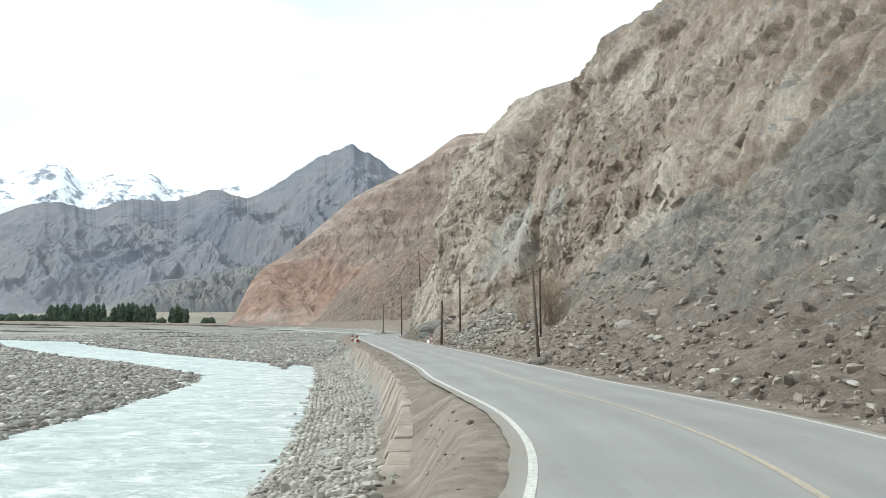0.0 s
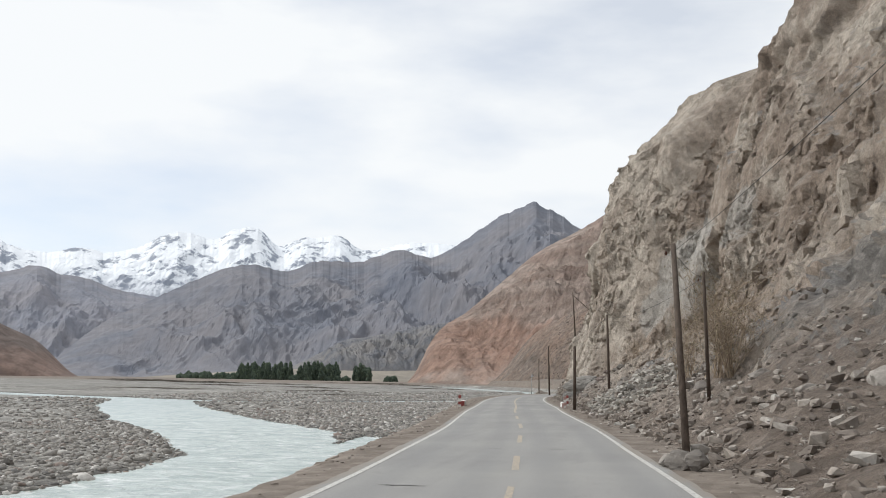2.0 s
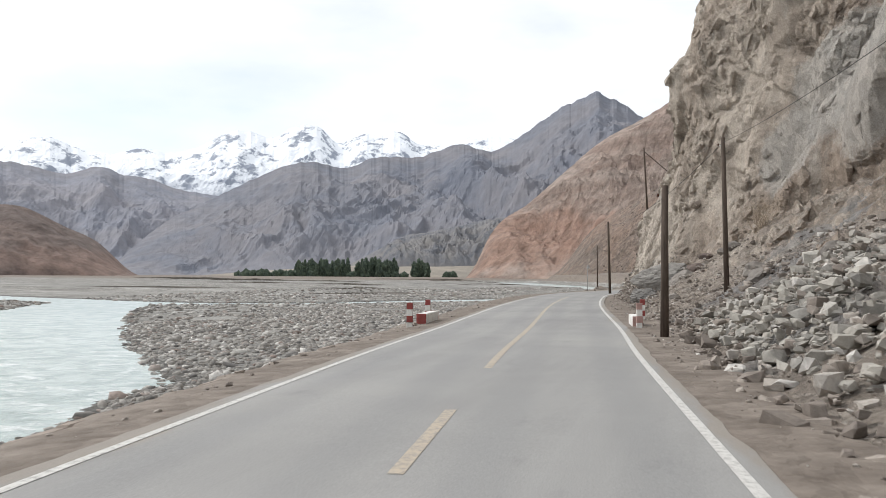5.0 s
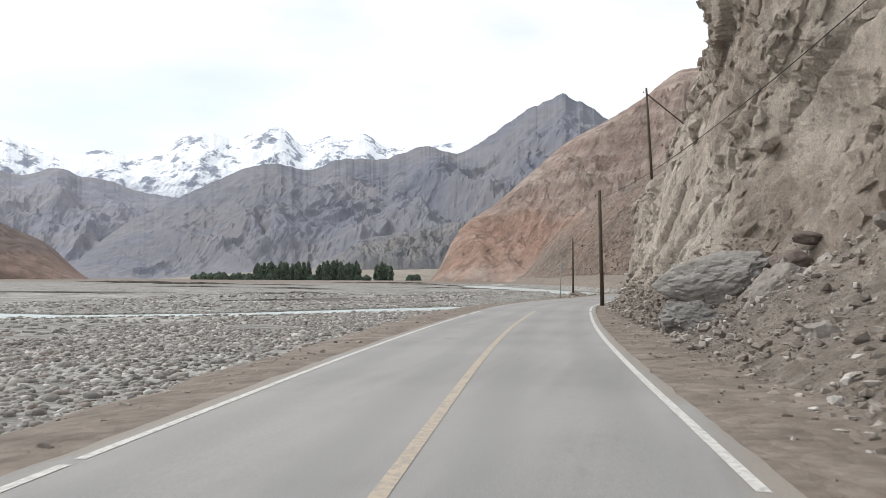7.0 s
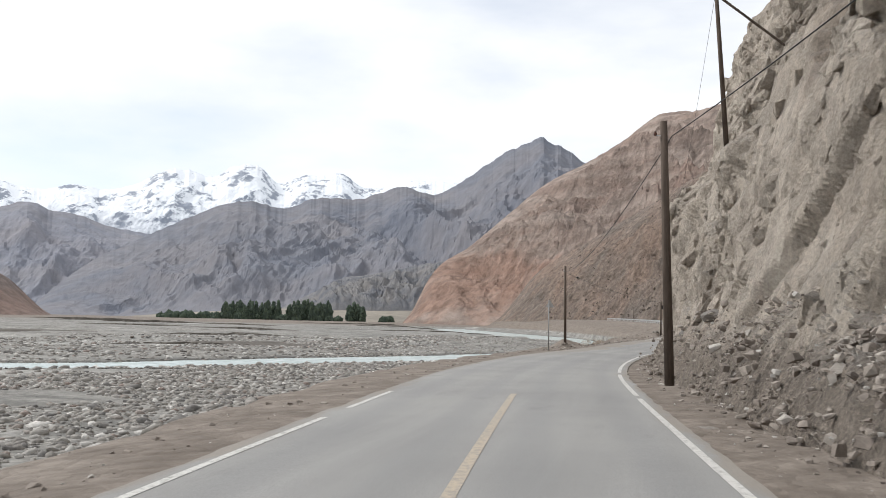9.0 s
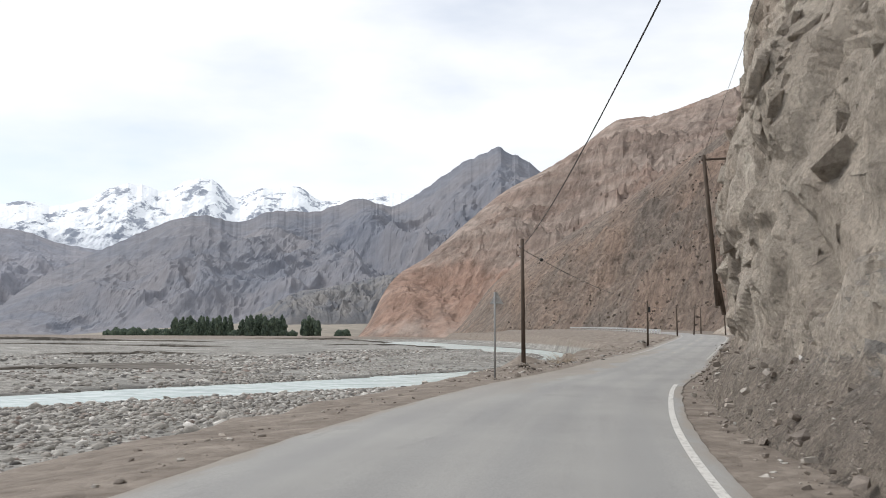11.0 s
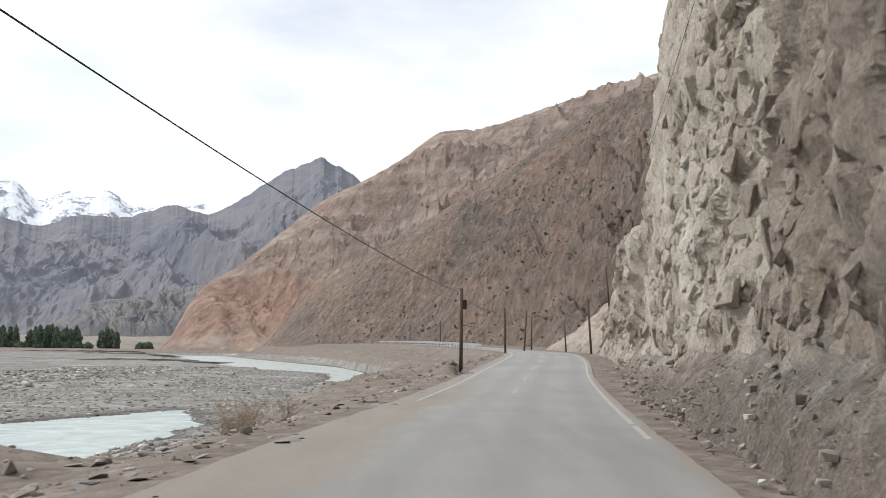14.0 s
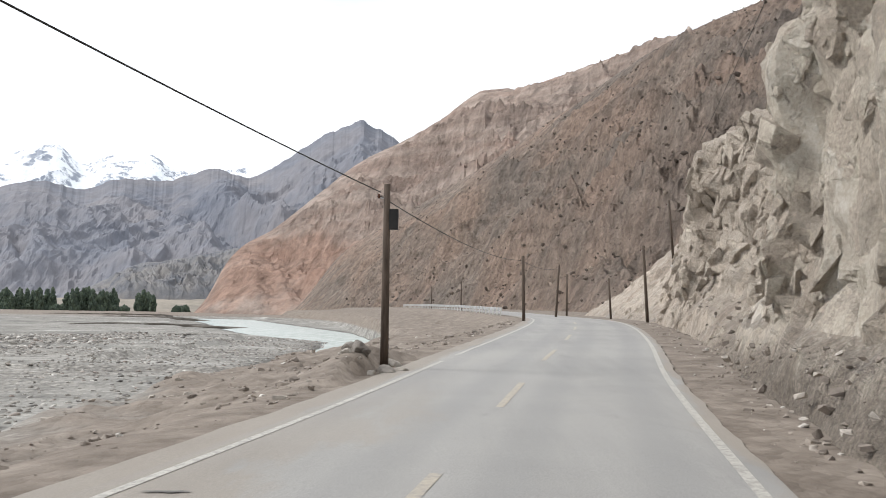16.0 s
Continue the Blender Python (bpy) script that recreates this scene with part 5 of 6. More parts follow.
pole((5.13, 52.4, 0.15), (5.03, 55.4, 5.3), 0.09, "leaning dark wooden utility pole on the rubble verge")
pole((9.6, 11.0, 0.2), (9.6, 11.0, 6.5), 0.12)
pole((6.8, 68.0, 1.0), (6.6, 67.0, 5.9), 0.08)
pole((2.1, 114.0, 0.9), (1.95, 114.0, 7.6), 0.12)
pole((-0.05, 100.8, 0.3), (-0.05, 100.9, 4.4), 0.13, "short thick wooden utility pole beside rubble")
pole((-6.45, 157.6, 0.8), (-6.6, 157.6, 6.55), 0.115)
arm = pole((-3.95, 171.85, 8.9), (-4.3, 172.2, 14.9), 0.1, "wooden utility pole on a rock ledge with a slanting brace")
part("brace", rod(bmesh.new(), (-0.33, 0.35, 5.6), (2.65, -0.25, 2.9), 0.05, 0.05, 8), M_WOOD, arm, "slanting wooden brace")
pole((-12.5, 209.2, 0.2), (-12.55, 209.2, 6.2), 0.108, "straight dark wooden utility pole on the dirt verge", 2)
arm2 = pole((-3.93, 207.07, 3.45), (-4.4, 206.8, 9.55), 0.11, "leaning wooden utility pole spliced to a thick stub against the cliff")
part("crossarm", rod(bmesh.new(), (-0.57, -0.27, 5.9), (0.75, -0.33, 5.93), 0.05, 0.05, 8), M_WOOD, arm2, "horizontal wooden crossarm")
part("stub", rod(bmesh.new(), (0.33, 0.35, -0.85), (0.03, -0.1, 0.55), 0.105, 0.1, 10), M_WOOD, arm2, "dark wooden stub lashed to the pole's foot")
hp = pole((-4.2, 260.1, 1.1), (-4.2, 260.0, 5.1), 0.105, "dark wooden utility pole with a junction box among rocks", 1)
part("junction_box", box(bmesh.new(), 0.22, 0.18, 0.5, Matrix.Translation((0.17, -0.05, 3.15)), 0.02), M_WIRE, hp, "small black junction box")
pole((1.9, 301.5, 1.1), (1.8, 301.5, 6.0), 0.12)
pole((6.8, 330.0, 1.6), (7.1, 330.0, 7.0), 0.12)
pole((9.6, 346.0, 1.8), (9.6, 346.0, 6.8), 0.12)
pole((-2.0, 395.0, 2.4), (-2.0, 395.0, 7.6), 0.12)
pole((-8.0, 440.0, 2.8), (-8.0, 440.0, 8.0), 0.12)
pole((10.6, 304.5, 1.8), (10.3, 304.5, 7.0), 0.12)
pole((11.4, 326.0, 2.0), (11.2, 326.0, 5.6), 0.11)
pole((12.9, 307.0, 6.4), (12.6, 307.0, 10.5), 0.1)

cable((5.03, 55.3, 5.1), (9.6, 11.0, 6.3), 0.5, 0.005)
cable((5.03, 55.3, 5.1), (6.6, 67.0, 5.7), 0.15, 0.007)
cable((6.6, 67.0, 5.7), (1.95, 114.0, 7.4), 0.5, 0.008)
cable((1.95, 114.0, 7.4), (-6.4, 157.6, 6.2), 0.7)
cable((-6.4, 157.6, 6.2), (-12.65, 209.2, 5.75), 0.75)
cable((-4.3, 172.2, 14.6), (-4.4, 206.8, 9.6), 0.4, 0.007)
cable((-12.7, 209.2, 5.8), (-4.35, 260.0, 4.9), 0.42)
cable((-4.35, 260.0, 4.8), (1.7, 301.5, 5.7), 0.4)
cable((1.7, 301.5, 5.7), (6.9, 330.0, 6.6), 0.3)
cable((-4.4, 206.8, 9.6), (12.5, 307.0, 10.2), 1.0, 0.007)
d_at = Vector((-12.7, 209.2, 5.8)).lerp(Vector((-4.35, 260.0, 4.9)), 0.095) - Vector((0, 0, 0.144))
bm = bmesh.new()
bmesh.ops.create_uvsphere(bm, u_segments=12, v_segments=8, radius=0.115, matrix=Matrix.Translation(d_at) @ Matrix.Diagonal((0.9, 1.6, 0.8, 1)))
tagged(new("cable_closure", from_bm("cable_closure", bm, M_WIRE, True)), "small black splice closure on the overhead cable", "cable closure")


# ---------------------------------------------------------------- bridge markers of the culvert
def marker_post(at, turn, red=None, label="square concrete marker post banded red and white"):
    p = thing("marker_post", at, label, "marker post", "culvert marker posts", turn=turn)
    for k in range(4):
        part("band", box(bmesh.new(), 0.2, 0.2, 0.228, Matrix.Translation((0, 0, 0.115 + 0.23 * k)), 0.012), (red or M_REDPAINT) if k % 2 else M_WHITEWASH, p, "red painted band" if k % 2 else "white painted band")
    part("footing", box(bmesh.new(), 0.19, 0.19, 0.6, Matrix.Translation((0, 0, -0.3))), M_CONCRETE, p)
    return p


def kerb_block(y, d, size=3.4, ends=None, label="long low concrete kerb block with red painted ends"):
    at = beside(y, d)
    tx, ty = road_dir(y)
    at.z = float(ground_z(at.x, at.y)) - 0.05
    p = thing("kerb_block", at, label, "kerb block", "culvert kerb blocks", turn=-math.atan2(float(tx), float(ty)))
    part("body", box(bmesh.new(), 0.36, size, 0.44, Matrix.Translation((0, 0, 0.19)), 0.03), M_WHITEWASH, p, "whitewashed concrete")
    for s in (-1, 1):
        part("end_cap", box(bmesh.new(), 0.365, 0.06, 0.445, Matrix.Translation((0, size / 2 * s, 0.19)), 0.02), ends or M_REDPAINT, p, "bleached painted end" if ends else "red painted end")


for y_, d_ in ((105.0, -4.3), (111.4, -4.6), (105.75, 3.75), (111.4, 4.25)):
    q = beside(y_, d_)
    q.z = float(ground_z(q.x, q.y)) - 0.06
    tx, ty = road_dir(y_)
    if (y_, d_) == (105.75, 3.75):
        marker_post(q, -math.atan2(float(tx), float(ty)), M_PINK, "square concrete marker post with sun-bleached pink and white bands")
    else:
        marker_post(q, -math.atan2(float(tx), float(ty)))
kerb_block(108.7, -4.2)
kerb_block(107.9, 3.75, 2.5, M_PINK, "short low concrete kerb block with bleached pink ends")

# ---------------------------------------------------------------- warning sign, seen from behind
sg = thing("road_sign", (-13.28, 203.6, float(ground_z(-13.28, 203.6)) - 0.05), "triangular road sign on a grey steel post, seen from its back", "road sign", turn=radians(8))
part("post", rod(bmesh.new(), (0, 0, -0.2), (0, 0, 3.6), 0.042, 0.045, 12), M_GREYPOST, sg, shade_smooth=True)
bm = bmesh.new()
tri = [bm.verts.new((0.08 + 0.35 * math.cos(radians(a)), 0.0, 3.27 + 0.35 * math.sin(radians(a)))) for a in (90, 210, 330)]
f = bm.faces.new(tri)
ext = bmesh.ops.extrude_face_region(bm, geom=[f])
bmesh.ops.translate(bm, verts=[v for v in ext["geom"] if isinstance(v, bmesh.types.BMVert)], vec=(0, 0.012, 0))
bm.transform(Matrix.Translation((0, 0.07, 0)))
bmesh.ops.recalc_face_normals(bm, faces=bm.faces)
part("plate", bm, M_SIGNBACK, sg, "bare metal back of a triangular plate")
for z in (3.18, 3.4):
    part("clamp", box(bmesh.new(), 0.4 if z < 3.3 else 0.2, 0.03, 0.04, Matrix.Translation((0.05, 0.05, z)), 0.004), M_STEEL, sg)

# ---------------------------------------------------------------- poplars and shrubs
def poplar(at, h, w, seed):
    rs = np.random.RandomState(seed)
    t = thing("poplar_tree", at, "slender dark green poplar in a far row", "tree", "row of poplars by the river")
    part("trunk", rod(bmesh.new(), (0, 0, -0.5), (0, 0, h * 0.8), 0.35, 0.08, 7), M_WOOD, t)
    n = 170
    z = rs.uniform(0.06, 1, n) * h
    rr = w * np.sqrt(rs.uniform(0, 1, n)) * np.clip(1.12 - (z / h) ** 4, 0.2, 1) * (0.8 + 0.3 * np.sin(z * 1.7 + seed))
    a = rs.uniform(0, 6.283, n)
    v = np.repeat(ICO_V[None, :], n, 0) * rs.uniform(0.6, 1.4, (n, len(ICO_V), 1)) * (rs.uniform(0.35, 0.85, n) * w * 0.55)[:, None, None] * np.array([1, 1, 1.6])
    v = v + np.stack([rr * np.cos(a), rr * np.sin(a), z], -1)[:, None]
    f = (ICO_F[None] + (np.arange(n) * len(ICO_V))[:, None, None]).reshape(-1, 3)
    part("crown", mesh_from("crown", v.reshape(-1, 3), f, M_LEAF), None, t, "dense dark green foliage")


rs = np.random.RandomState(4)
for az0, az1, n, h0 in ((-26.0, -22.8, 7, 6), (-22.7, -19.7, 19, 22), (-19.3, -17.0, 17, 25), (-16.1, -15.2, 7, 22), (-14.4, -13.6, 3, 6), (-26.2, -16.5, 26, 5)):
    for k in range(n):
        a = radians(az0 + (az1 - az0) * (k + rs.uniform(0.1, 0.9)) / n)
        dd = rs.uniform(1360, 1440)
        x_, y_ = 2 + dd * math.sin(a), 60 + dd * math.cos(a)
        poplar((x_, y_, float(ground_z(x_, y_)) - 0.2), h0 * rs.uniform(0.75, 1.12), (3.9 if h0 > 10 else 5.5) * rs.uniform(0.8, 1.2), int(rs.randint(9999)))


def shrub(at, h, w, stems, seed, label, leaves=0):
    rs = np.random.RandomState(seed)
    t = thing("shrub", at, label, "shrub")
    verts, faces = [], []

    def stick(p, q, r0, r1):
        p, q = np.array(p), np.array(q)
        ax = (q - p) / (np.linalg.norm(q - p) + 1e-9)
        u = np.cross(ax, (0.3, 0.9, 0.1))
        u /= np.linalg.norm(u)
        w_ = np.cross(ax, u)
        b = len(verts)
        for c, r in ((p, r0), (q, r1)):
            for j in range(3):
                verts.append(c + r * (math.cos(j * 2.094) * u + math.sin(j * 2.094) * w_))
        for j in range(3):
            faces.append((b + j, b + (j + 1) % 3, b + 3 + (j + 1) % 3, b + 3 + j))
    tips = []
    for k in range(stems):
        a, lean = rs.uniform(0, 6.283), rs.uniform(0.05, 1) ** 0.7 * w
        p = np.array([rs.normal(0, 0.18 * w), rs.normal(0, 0.18 * w), 0.0])
        L = h * rs.uniform(0.55, 1.0)
        d = np.array([lean * math.cos(a), lean * math.sin(a), L])
        for s in range(4):
            q = p + d / 4 + rs.normal(0, 0.035 * h, 3)
            stick(p, q, 0.014 * (1 - s * 0.22) * h / 2, 0.014 * (0.8 - s * 0.2) * h / 2)
            for _ in range(3 if s else 1):
                e = q + np.array([rs.normal(0, 0.16 * h), rs.normal(0, 0.16 * h), rs.uniform(0.05, 0.25) * h])
                stick(q, e, 0.006 * h / 2, 0.002 * h / 2)
                tips.append((q + e) / 2), tips.append(e)
            p = q
    part("twig_crown", mesh_from("twig_crown", verts, faces, M_TWIG), None, t, "bare brown twigs")
    if leaves:
        idx = rs.randint(len(tips), size=leaves)
        c = np.array(tips)[idx] + rs.normal(0, 0.08 * h, (leaves, 3))
        u, w2 = rs.normal(0, 1, (leaves, 3)), rs.normal(0, 1, (leaves, 3))
        sz = rs.uniform(0.012, 0.03, (leaves, 1)) * h / 2
        u, w2 = u / np.linalg.norm(u, axis=1, keepdims=True) * sz, w2 / np.linalg.norm(w2, axis=1, keepdims=True) * sz * 0.6
        v = np.stack([c - u, c + w2, c + u, c - w2], 1).reshape(-1, 3)
        part("foliage", mesh_from("foliage", v, np.arange(leaves * 4).reshape(-1, 4), M_BUSHLEAF), None, t, "sparse dusty olive leaves")


def on_ground(x, y):
    return (x, y, float(ground_z(x, y)) - 0.04)


CL_FLAT = CL.reshape(-1, 3)


def cliff_at(x, y):
    """Height of the lower cliff or scree near a place."""
    d2 = (CL_FLAT[:, 0] - x) ** 2 + (CL_FLAT[:, 1] - y) ** 2 + 0.02 * np.maximum(CL_FLAT[:, 2], 0) ** 2
    return float(CL_FLAT[np.argmin(d2), 2])


shrub((8.0, 74.2, cliff_at(8.0, 74.2) - 0.15), 4.2, 1.8, 54, 3, "large dusty half-bare shrub on the scree", 1600)
shrub((6.6, 80.0, cliff_at(6.6, 80.0) - 0.15), 3.0, 1.5, 30, 5, "dusty half-bare shrub on the scree", 700)
shrub((10.2, 48.0, cliff_at(10.2, 48.0) - 0.15), 1.0, 0.7, 25, 6, "low dry tussock on the slope")
shrub((4.3, 128.5, cliff_at(4.3, 128.5) - 0.1), 1.8, 1.0, 36, 7, "dry shrub against the scree", 700)
shrub(on_ground(-12.0, 239.8), 1.95, 0.95, 130, 8, "leafless tan shrub at the river bank")
shrub(on_ground(-11.2, 244.4), 1.2, 0.65, 50, 9, "small leafless shrub at the river bank")

# ---------------------------------------------------------------- boulders and loose stones
def boulder(at, size, seed, label="angular grey-brown boulder among rubble", squash=0.75, shape=None, turn=None, dip=0.0, under=0.0, mat=None):
    rs = np.random.RandomState(seed)
    base, tris = (ICO3_V, ICO3_F) if size > 0.85 else (ICO2_V, ICO2_F)
    v = base * (1 + 0.22 * fbm(base[:, 0] * 1.1 + seed, base[:, 1] * 1.1, base[:, 2] * 1.1, 3)[:, None])
    for _ in range(9):
        n = rs.normal(0, 1, 3)
        n /= np.linalg.norm(n)
        cut = rs.uniform(0.5, 0.85)
        over = np.maximum(v @ n - cut, 0)
        v = v - over[:, None] * n * 0.85
    chip, edge, step = facets(v[:, 0] * 2.2 * size + seed, v[:, 1] * 2.2 * size, v[:, 2] * 3.4 * min(size, 0.9) + 0.8 * v[:, 0])
    rough = 0.05 * fbm(v[:, 0] * 5, v[:, 1] * 5, v[:, 2] * 5, 4) + (0.03 * chip + 0.035 * step - 0.05 * smooth(0.12, 0, edge)) / max(size, 0.6) ** 0.5
    v = v * (1 + rough[:, None]) * np.array(shape or (1.2, 0.95, squash)) * size
    v[:, :2] *= (1 - under * smooth(0.1, -0.75, v[:, 2] / size))[:, None]
    ob = new("boulder", mesh_from("boulder", v, tris, mat or M_BOULDER, False))
    ob.matrix_basis = Matrix.Translation(at) @ Matrix.Rotation(rs.uniform(0, 6.28) if turn is None else radians(turn), 4, "Z") @ Matrix.Rotation(radians(dip), 4, "Y")
    return tagged(ob, label, "boulder", "boulders along the road")


for x_, y_, s_, k_ in ((2.6, 131.0, 0.75, 1), (3.0, 129.4, 0.6, 2), (-2.9, 143.5, 0.75, 4), (0.9, 132.6, 0.7, 5), (-3.6, 135.0, 0.22, 8),
                       (3.6, 117.0, 0.7, 9), (3.2, 110.5, 0.6, 10), (10.4, 56.0, 0.65, 11), (11.3, 51.5, 0.75, 12), (12.5, 47.0, 0.5, 13), (9.2, 61.0, 0.35, 14), (8.4, 66.0, 0.35, 15), (9.8, 72.5, 0.5, 16),
                       (-6.0, 152.0, 0.32, 17), (-5.1, 149.5, 0.28, 18), (8.6, 83.0, 0.5, 19), (6.5, 88.0, 0.4, 20), (12.6, 58.5, 0.6, 23), (5.2, 105.0, 0.5, 24),
                       (7.0, 74.5, 0.4, 25), (6.2, 76.0, 0.28, 26), (7.6, 78.2, 0.3, 27), (-0.3, 123.5, 0.4, 28)):
    s_ = s_ * (0.7 if 125 < y_ < 145 else 1)
    boulder((x_, y_, cliff_at(x_, y_) + s_ * 0.05), s_, k_)
# the undercut grey outcrop with the blocks broken from it
boulder((-1.5, 140.5, 1.62), 1.5, 35, "long undercut slab of layered dark grey rock", 0.7, (2.1, 1.0, 0.64), -49, -7, 0.45, M_OUTCROP)
boulder((-2.5, 137.3, 0.45), 1.0, 37, "squat grey block split from the outcrop above", 0.7, (1.25, 0.9, 0.62), -40, 0, 0, M_OUTCROP)
boulder((0.05, 133.7, 1.05), 1.12, 38, "pale wedge-shaped boulder leaning at the cliff's foot", 0.9, (1.3, 0.85, 0.95), -20, -32)
boulder((0.75, 132.6, 0.45), 0.7, 39, "dark undercut boulder lying below the wedge", 0.6, (1.5, 0.9, 0.6), -10, 0, 0.4, M_OUTCROP)
boulder((0.8, 137.5, 2.15), 0.62, 36, "dark reddish block resting beside the outcrop", 0.8, (1.2, 1.0, 0.8), -15, 0, 0, M_REDBLOCK)
boulder((2.0, 136.8, 1.9), 0.75, 40, "pale broken block above the scree", 0.9, (0.9, 0.9, 1.0), 30, 15)
boulder((1.7, 138.6, 3.1), 0.5, 48, "dark reddish slab resting above the outcrop", 0.5, (1.5, 0.9, 0.5), 10, 0, 0, M_REDBLOCK)
for x_, y_, z_, s_, k_ in ((5.42, 52.7, 0.25, 0.22, 51), (4.98, 52.1, 0.02, 0.34, 52), (5.3, 51.9, 0.04, 0.3, 53), (4.7, 52.5, 0.0, 0.2, 54)):
    boulder((x_, y_, z_), s_, k_, "dusty stone heaped at the leaning pole's foot", 0.8)
boulder((10.0, 129.3, cliff_at(10.0, 129.3) + 0.3), 0.6, 31, "pale boulder resting on the scree")
boulder((-4.9, 164.3, cliff_at(-4.9, 164.3) + 0.25), 0.5, 32, "pale flat boulder on a rock ledge", 0.45)
for x_, y_, s_, k_ in ((-4.7, 259.2, 0.36, 41), (-4.1, 259.0, 0.3, 42), (-4.4, 258.5, 0.24, 43), (-4.0, 260.9, 0.3, 44), (-5.0, 260.0, 0.26, 45), (-3.75, 259.4, 0.2, 46), (-4.95, 258.9, 0.18, 47)):
    s_ = s_ * 0.78
    boulder((x_, y_, on_ground(x_, y_)[2] + s_ * 0.25), s_, k_, "pale boulder piled at a pole's foot")

rs = np.random.RandomState(12)


def scatter_plain(n, x0, x1, y0, y1):
    x, y = rs.uniform(x0, x1, n), rs.uniform(y0, y1, n)
    d = lateral(x, y)
    g = river_gap(x, y)
    keep = (d < np.where(y < 98, -9.0, -bank_out(np.clip(y, -60, 900)) - 0.5)) & (g > -0.2) & (fbm(x / 9, y / 14, 4, 3) > -0.42 - 0.5 * (g < 4))
    x, y = x[keep], y[keep]
    return np.stack([x, y, ground_z(x, y)], -1)


P1 = scatter_plain(62000, -42, -8, 30, 250)
heap("river_cobbles", P1, (0.06 + 0.17 * rs.uniform(0, 1, len(P1)) ** 1.6) * (1 + (rs.uniform(0, 1, len(P1)) > 0.97) * 0.9), M_COBBLE, 3, 0.6, 0.17, "rounded grey and tan cobbles of the river bed", "cobbles")
P2 = np.concatenate([scatter_plain(9000, -95, -40, 60, 330), scatter_plain(9000, -60, -12, 250, 400)])
heap("distant_cobbles", P2, rs.uniform(0.15, 0.42, len(P2)) * np.where(P2[:, 0] > -40, 0.5, 1), M_COBBLE, 5, 0.5, 0.13, "rounded grey cobbles spread over the river bed", "cobbles")

pick = CL[30:, :90].reshape(-1, 3)
nrm = np.cross(np.roll(CL, -1, 0) - CL, np.roll(CL, -1, 1) - CL)
nz = np.abs(nrm[..., 2]) / (np.linalg.norm(nrm, axis=-1) + 1e-9)
nz = nz[30:, :90].reshape(-1)
lim = np.interp(pick[:, 1], [0, 110, 135, 150, 165, 178, 260, 300], [14, 9, 4, 2.8, 2.3, 1.55, 1.55, 6])
ok = np.where((nz > np.where((pick[:, 1] > 122) & (pick[:, 1] < 264), 0.48, 0.64)) & (pick[:, 1] > 5) & (pick[:, 1] < 300) & (pick[:, 2] < lim))[0]
ch = rs.choice(ok, 27000)
ch = ch[(pick[ch][:, 1] < 165) | (rs.uniform(0, 1, len(ch)) < 0.4)]
sz = 0.03 + np.where(pick[ch][:, 1] < 100, 0.22, 0.13) * rs.uniform(0, 1, len(ch)) ** np.where(pick[ch][:, 1] < 118, 3.8, 5)
sz = sz * np.interp(pick[ch][:, 1], [150, 180], [1, 0.75])
rubble("scree_rubble", pick[ch] + rs.normal(0, 0.25, (len(ch), 3)) * (1, 1, 0.1), sz, M_RUBBLE, 6, "broken brown and grey rubble at the cliff's foot", "rubble")
ok = np.where((nz > 0.6) & (pick[:, 1] > 84) & (pick[:, 1] < 103) & (pick[:, 2] < 3.0) & (pick[:, 2] > 0.2))[0]
ch = rs.choice(ok, 2400)
rubble("pale_rubble", pick[ch] + rs.normal(0, 0.3, (len(ch), 3)) * (1, 1, 0.1), 0.05 + 0.19 * rs.uniform(0, 1, len(ch)) ** 2.8, M_PAVE, 7, "pale broken stones heaped below the cliff", "rubble")
yv = rs.uniform(5, 300, 3500)
dv = rs.uniform(3.7, 5.3, len(yv)) * np.where(rs.uniform(0, 1, len(yv)) > 0.35, 1, -1)
tx, ty = road_dir(yv)
px, py = road_x(yv) + ty * dv, yv - tx * dv
rubble("verge_gravel", np.stack([px, py, ground_z(px, py)], -1), 0.015 + 0.07 * rs.uniform(0, 1, len(yv)) ** 3, M_RUBBLE, 8, "small stones strewn along the dirt verge", "gravel")

g_at = np.stack([-12.5 + rs.normal(0, 0.45, 130), 209.2 + rs.normal(0, 0.5, 130)], -1)
heap("pole_foot_stones", np.stack([g_at[:, 0], g_at[:, 1], ground_z(g_at[:, 0], g_at[:, 1])], -1), 0.03 + 0.12 * rs.uniform(0, 1, 130) ** 2, M_RUBBLE, 9, 0.7, 0.24, "dark stones heaped round a pole's foot", "stones")

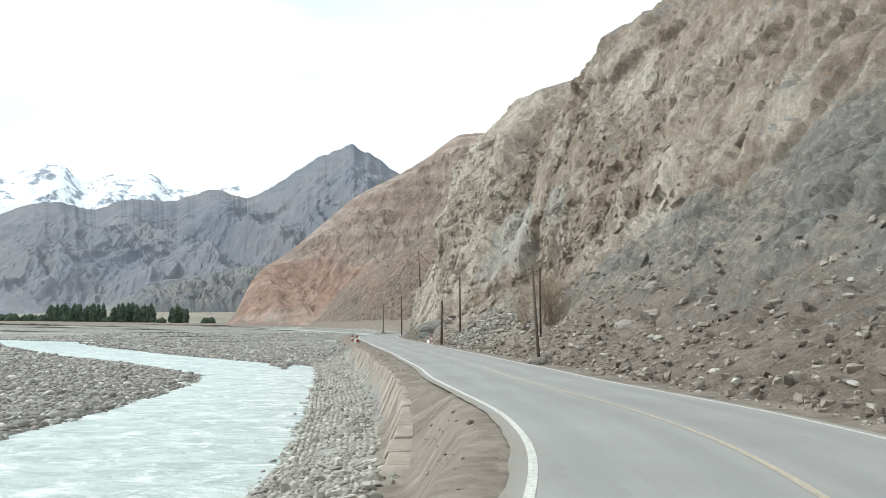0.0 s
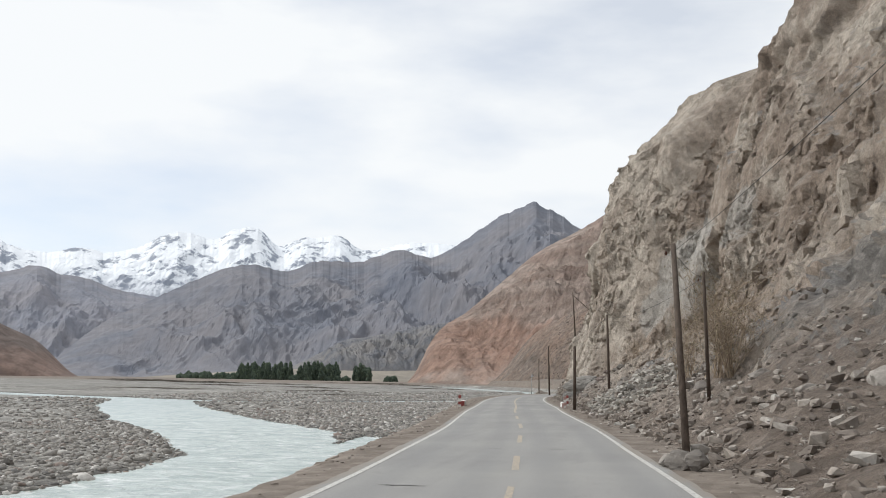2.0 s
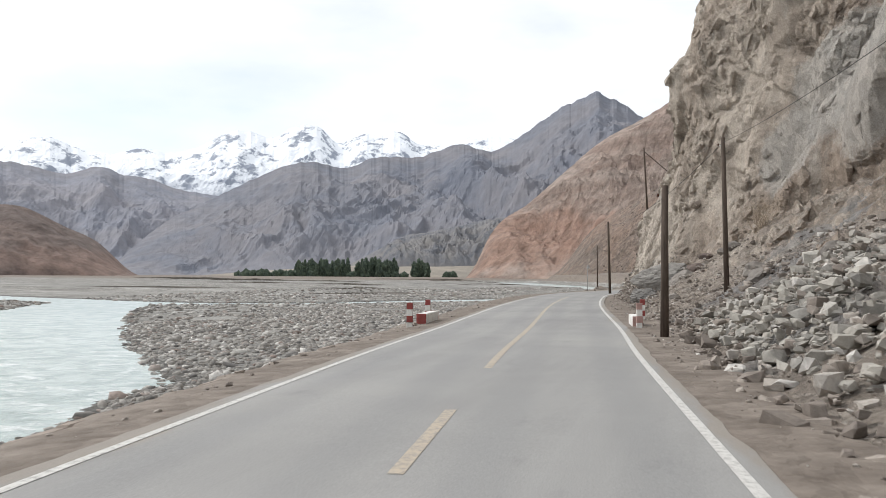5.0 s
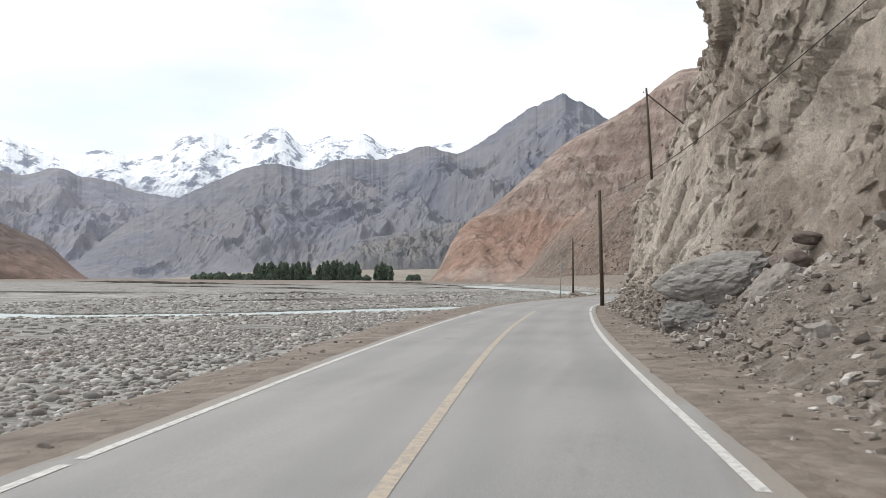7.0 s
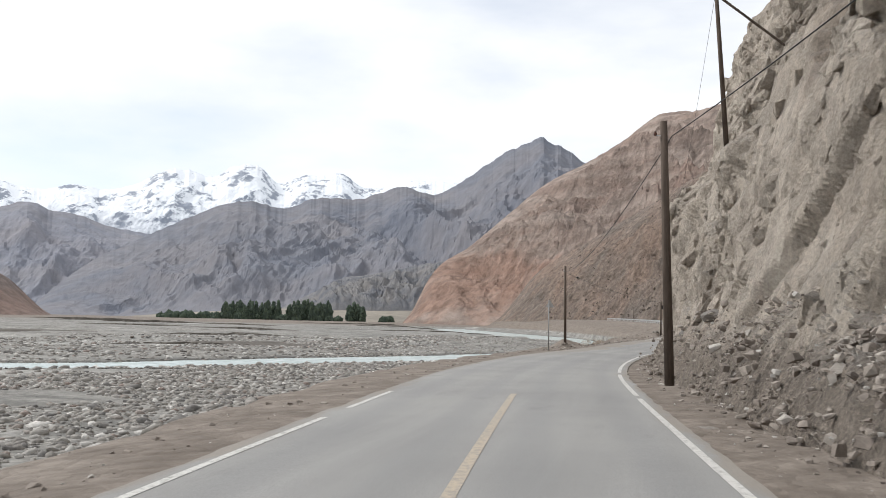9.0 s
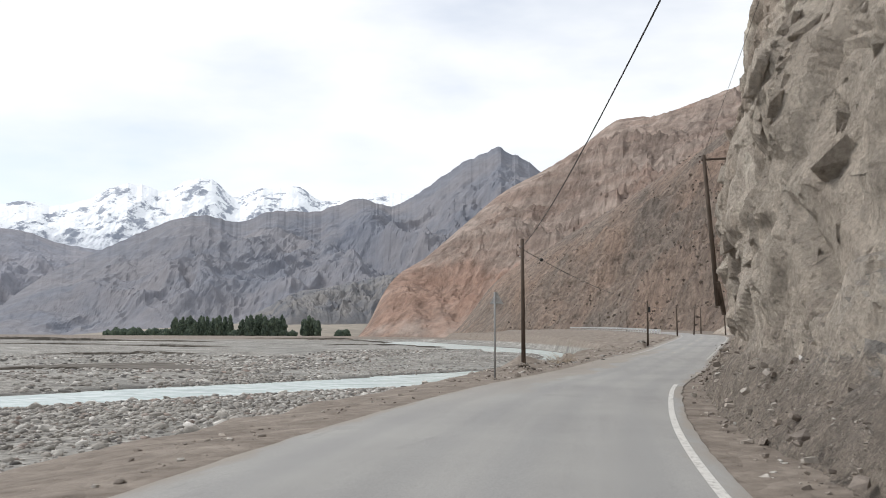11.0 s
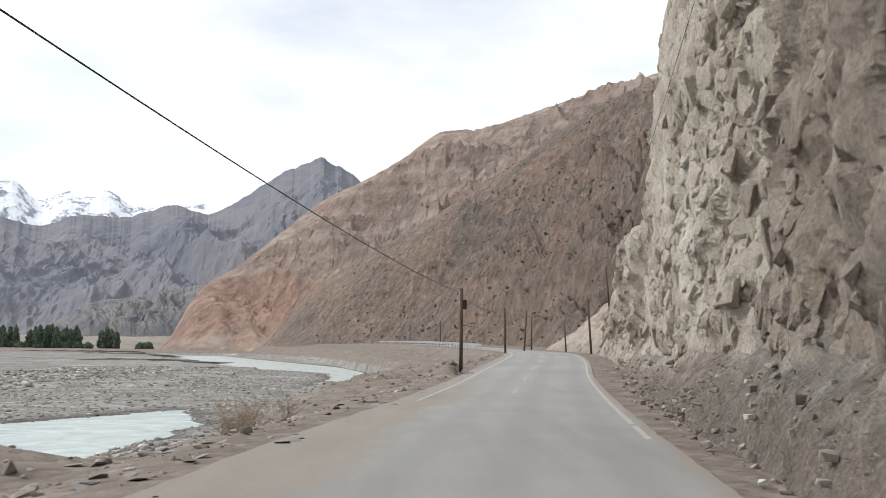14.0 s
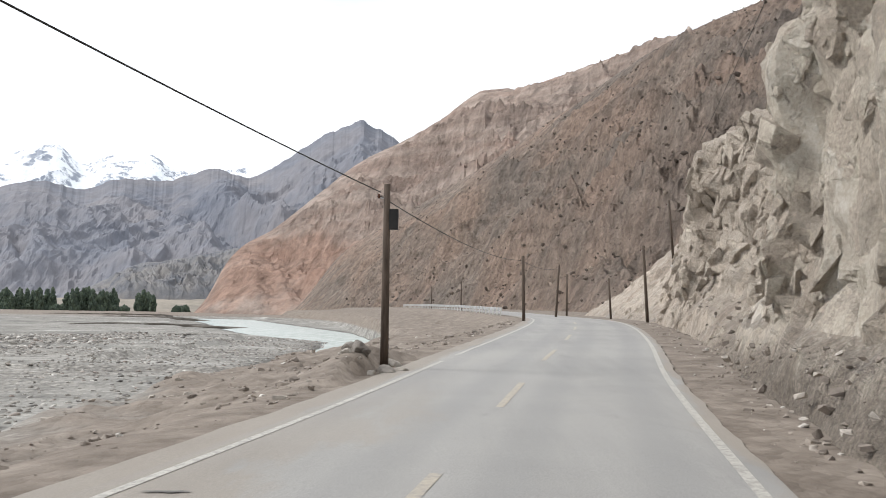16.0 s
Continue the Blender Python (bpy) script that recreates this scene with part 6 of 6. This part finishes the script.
# ---------------------------------------------------------------- retaining wall and paved bank of the first bend
wall = thing("retaining_wall", beside(50, -5.0, 0), "low weathered brown concrete retaining wall of upright panels below the road", "retaining wall", kind="structure")
inv = wall.matrix_basis.inverted()
for k in range(63):
    y0 = 23.35 + 1.15 * k
    bm = bmesh.new()
    lean, up = rs.uniform(-0.04, 0.04), rs.uniform(-0.04, 0.03)
    ring = []
    for yy_ in (y0 + 0.02, y0 + 1.13):
        e_ = -float(wall_lip(yy_))
        wt = float(wall_top(yy_)) + up
        for d_, z_ in ((e_ + 0.16, wt), (e_ - 0.02 + lean - 0.4 * (-0.14 - wt), wt - 0.02), (e_ - 0.72 + lean, -1.85), (e_ + 0.16, -1.85)):
            ring.append(bm.verts.new(inv @ beside(yy_, d_, z_)))
    for f_ in ((0, 1, 2, 3), (7, 6, 5, 4), (0, 4, 5, 1), (1, 5, 6, 2), (2, 6, 7, 3), (3, 7, 4, 0)):
        bm.faces.new([ring[i_] for i_ in f_])
    bmesh.ops.bevel(bm, geom=bm.edges[:], offset=0.03, segments=1, affect="EDGES")
    bmesh.ops.recalc_face_normals(bm, faces=bm.faces)
    part("panel", bm, M_PANEL, wall)

pv = []
for k in range(300):
    for c in range(17):
        pv.append((20.0 + 0.27 * k + rs.uniform(-0.08, 0.08), -0.8 - 0.21 * c + rs.uniform(-0.02, 0.02)))
pv = np.array(pv)
pd = pv[:, 1] - wall_lip(pv[:, 0])
tx, ty = road_dir(pv[:, 0])
px, py = road_x(pv[:, 0]) + ty * pd, pv[:, 0] - tx * pd
keep = fbm(px / 2.5, py / 2.5, 3, 3) > -0.45
px, py = px[keep], py[keep]
heap("paved_bank", np.stack([px, py, ground_z(px, py) - 0.02], -1), rs.uniform(0.1, 0.15, len(px)), M_PAVE, 14, 0.6, 0.16, "pale stones set in rows on the sloping river bank", "stone paving")
yv, dv = rs.uniform(4, 100, 5200), -rs.uniform(0.3, 4.3, 5200)
dv = np.where(yv > 25, np.minimum(dv, -0.9), dv) - wall_lip(yv)
tx, ty = road_dir(yv)
px, py = road_x(yv) + ty * dv, yv - tx * dv
keep = fbm(px / 2.2, py / 2.2, 13, 3) + 0.35 * (yv < 27) > 0.12
px, py = px[keep], py[keep]
rubble("bank_stones", np.stack([px, py, ground_z(px, py) + 0.03], -1), 0.05 + 0.14 * rs.uniform(0, 1, len(px)) ** 2.5, M_PAVE, 15, "loose pale stones fallen on the river bank", "stones")

# stones and low scrub dotted over the far hillside
src = bpy.data.objects["scree_hill"].data
co = np.empty(len(src.vertices) * 3, np.float32)
src.vertices.foreach_get("co", co)
co = co.reshape(-1, 3)
good = co[(co[:, 2] > 4) & (co[:, 0] > -60) & (co[:, 0] < 130)]
good = good[rs.choice(len(good), 12000)]
heap("hillside_stones", good + rs.normal(0, 0.8, good.shape) * (1, 1, 0), 0.2 + 0.5 * rs.uniform(0, 1, len(good)) ** 3, M_DARKSTONE, 16, 0.8, 0.35, "dark stones and tufts dotted over the scree hillside", "stones")

# rubble-strewn dirt between the road and the river
yv = rs.uniform(200, 300, 5000)
dv = -rs.uniform(3.6, 15.0, len(yv))
tx, ty = road_dir(yv)
px, py = road_x(yv) + ty * dv, yv - tx * dv
keep = (fbm(px / 4, py / 4, 7, 3) > -0.1) & (-dv < bank_out(yv) + 1.5)
px, py = px[keep], py[keep]
rubble("dirt_stones", np.stack([px, py, ground_z(px, py)], -1), 0.02 + 0.15 * rs.uniform(0, 1, len(px)) ** 5, M_RUBBLE, 18, "stones strewn over the bare dirt bank", "stones")

# broken flakes of asphalt along the crumbled edge
yv, dv = rs.uniform(217, 243, 90), -rs.uniform(2.6, 7.0, 90)
tx, ty = road_dir(yv)
px, py = road_x(yv) + ty * dv, yv - tx * dv
rubble("broken_asphalt", np.stack([px, py, np.maximum(ground_z(px, py), np.where(-dv < 3.4, road_z(yv) - 0.03, -9))], -1), rs.uniform(0.07, 0.22, 90), M_FLAKE, 19, "thin dark flakes of broken asphalt on the dirt", "broken asphalt", 0.06)

# ---------------------------------------------------------------- guardrail of the road further on
gr = thing("guardrail", beside(340, -3.9, 0), "low pale guardrail along the far stretch of road", "guardrail")
inv = gr.matrix_basis.inverted()
for k in range(46):
    p_ = inv @ beside(340 + 4 * k, -3.9, 0)
    part("post", box(bmesh.new(), 0.14, 0.14, 1.1, Matrix.Translation(p_ + Vector((0, 0, 0.25)))), M_WHITEWASH, gr)
for k in range(45):
    a_, b2_ = inv @ beside(340 + 4 * k, -3.82, 0.6), inv @ beside(344 + 4 * k, -3.82, 0.6)
    bm = bmesh.new()
    for zz in (-0.12, 0.0, 0.12):
        rod(bm, a_ + Vector((0, 0, zz)), b2_ + Vector((0, 0, zz)), 0.07, 0.07, 6)
    part("rail", bm, M_STEEL, gr, "pale corrugated steel rail")

# ---------------------------------------------------------------- the largest single blocks of the cliff
chunk_me = [mesh_from("rock_block", v, f, M_ROCK) for v, f in CHUNKS]
for k, i in enumerate(single):
    ob = new("rock_block", chunk_me[k % len(chunk_me)])
    ob.matrix_basis = Matrix.Translation(bp[i]) @ Matrix(b_axes[i].tolist()).to_4x4()
    ob.parent = cliff
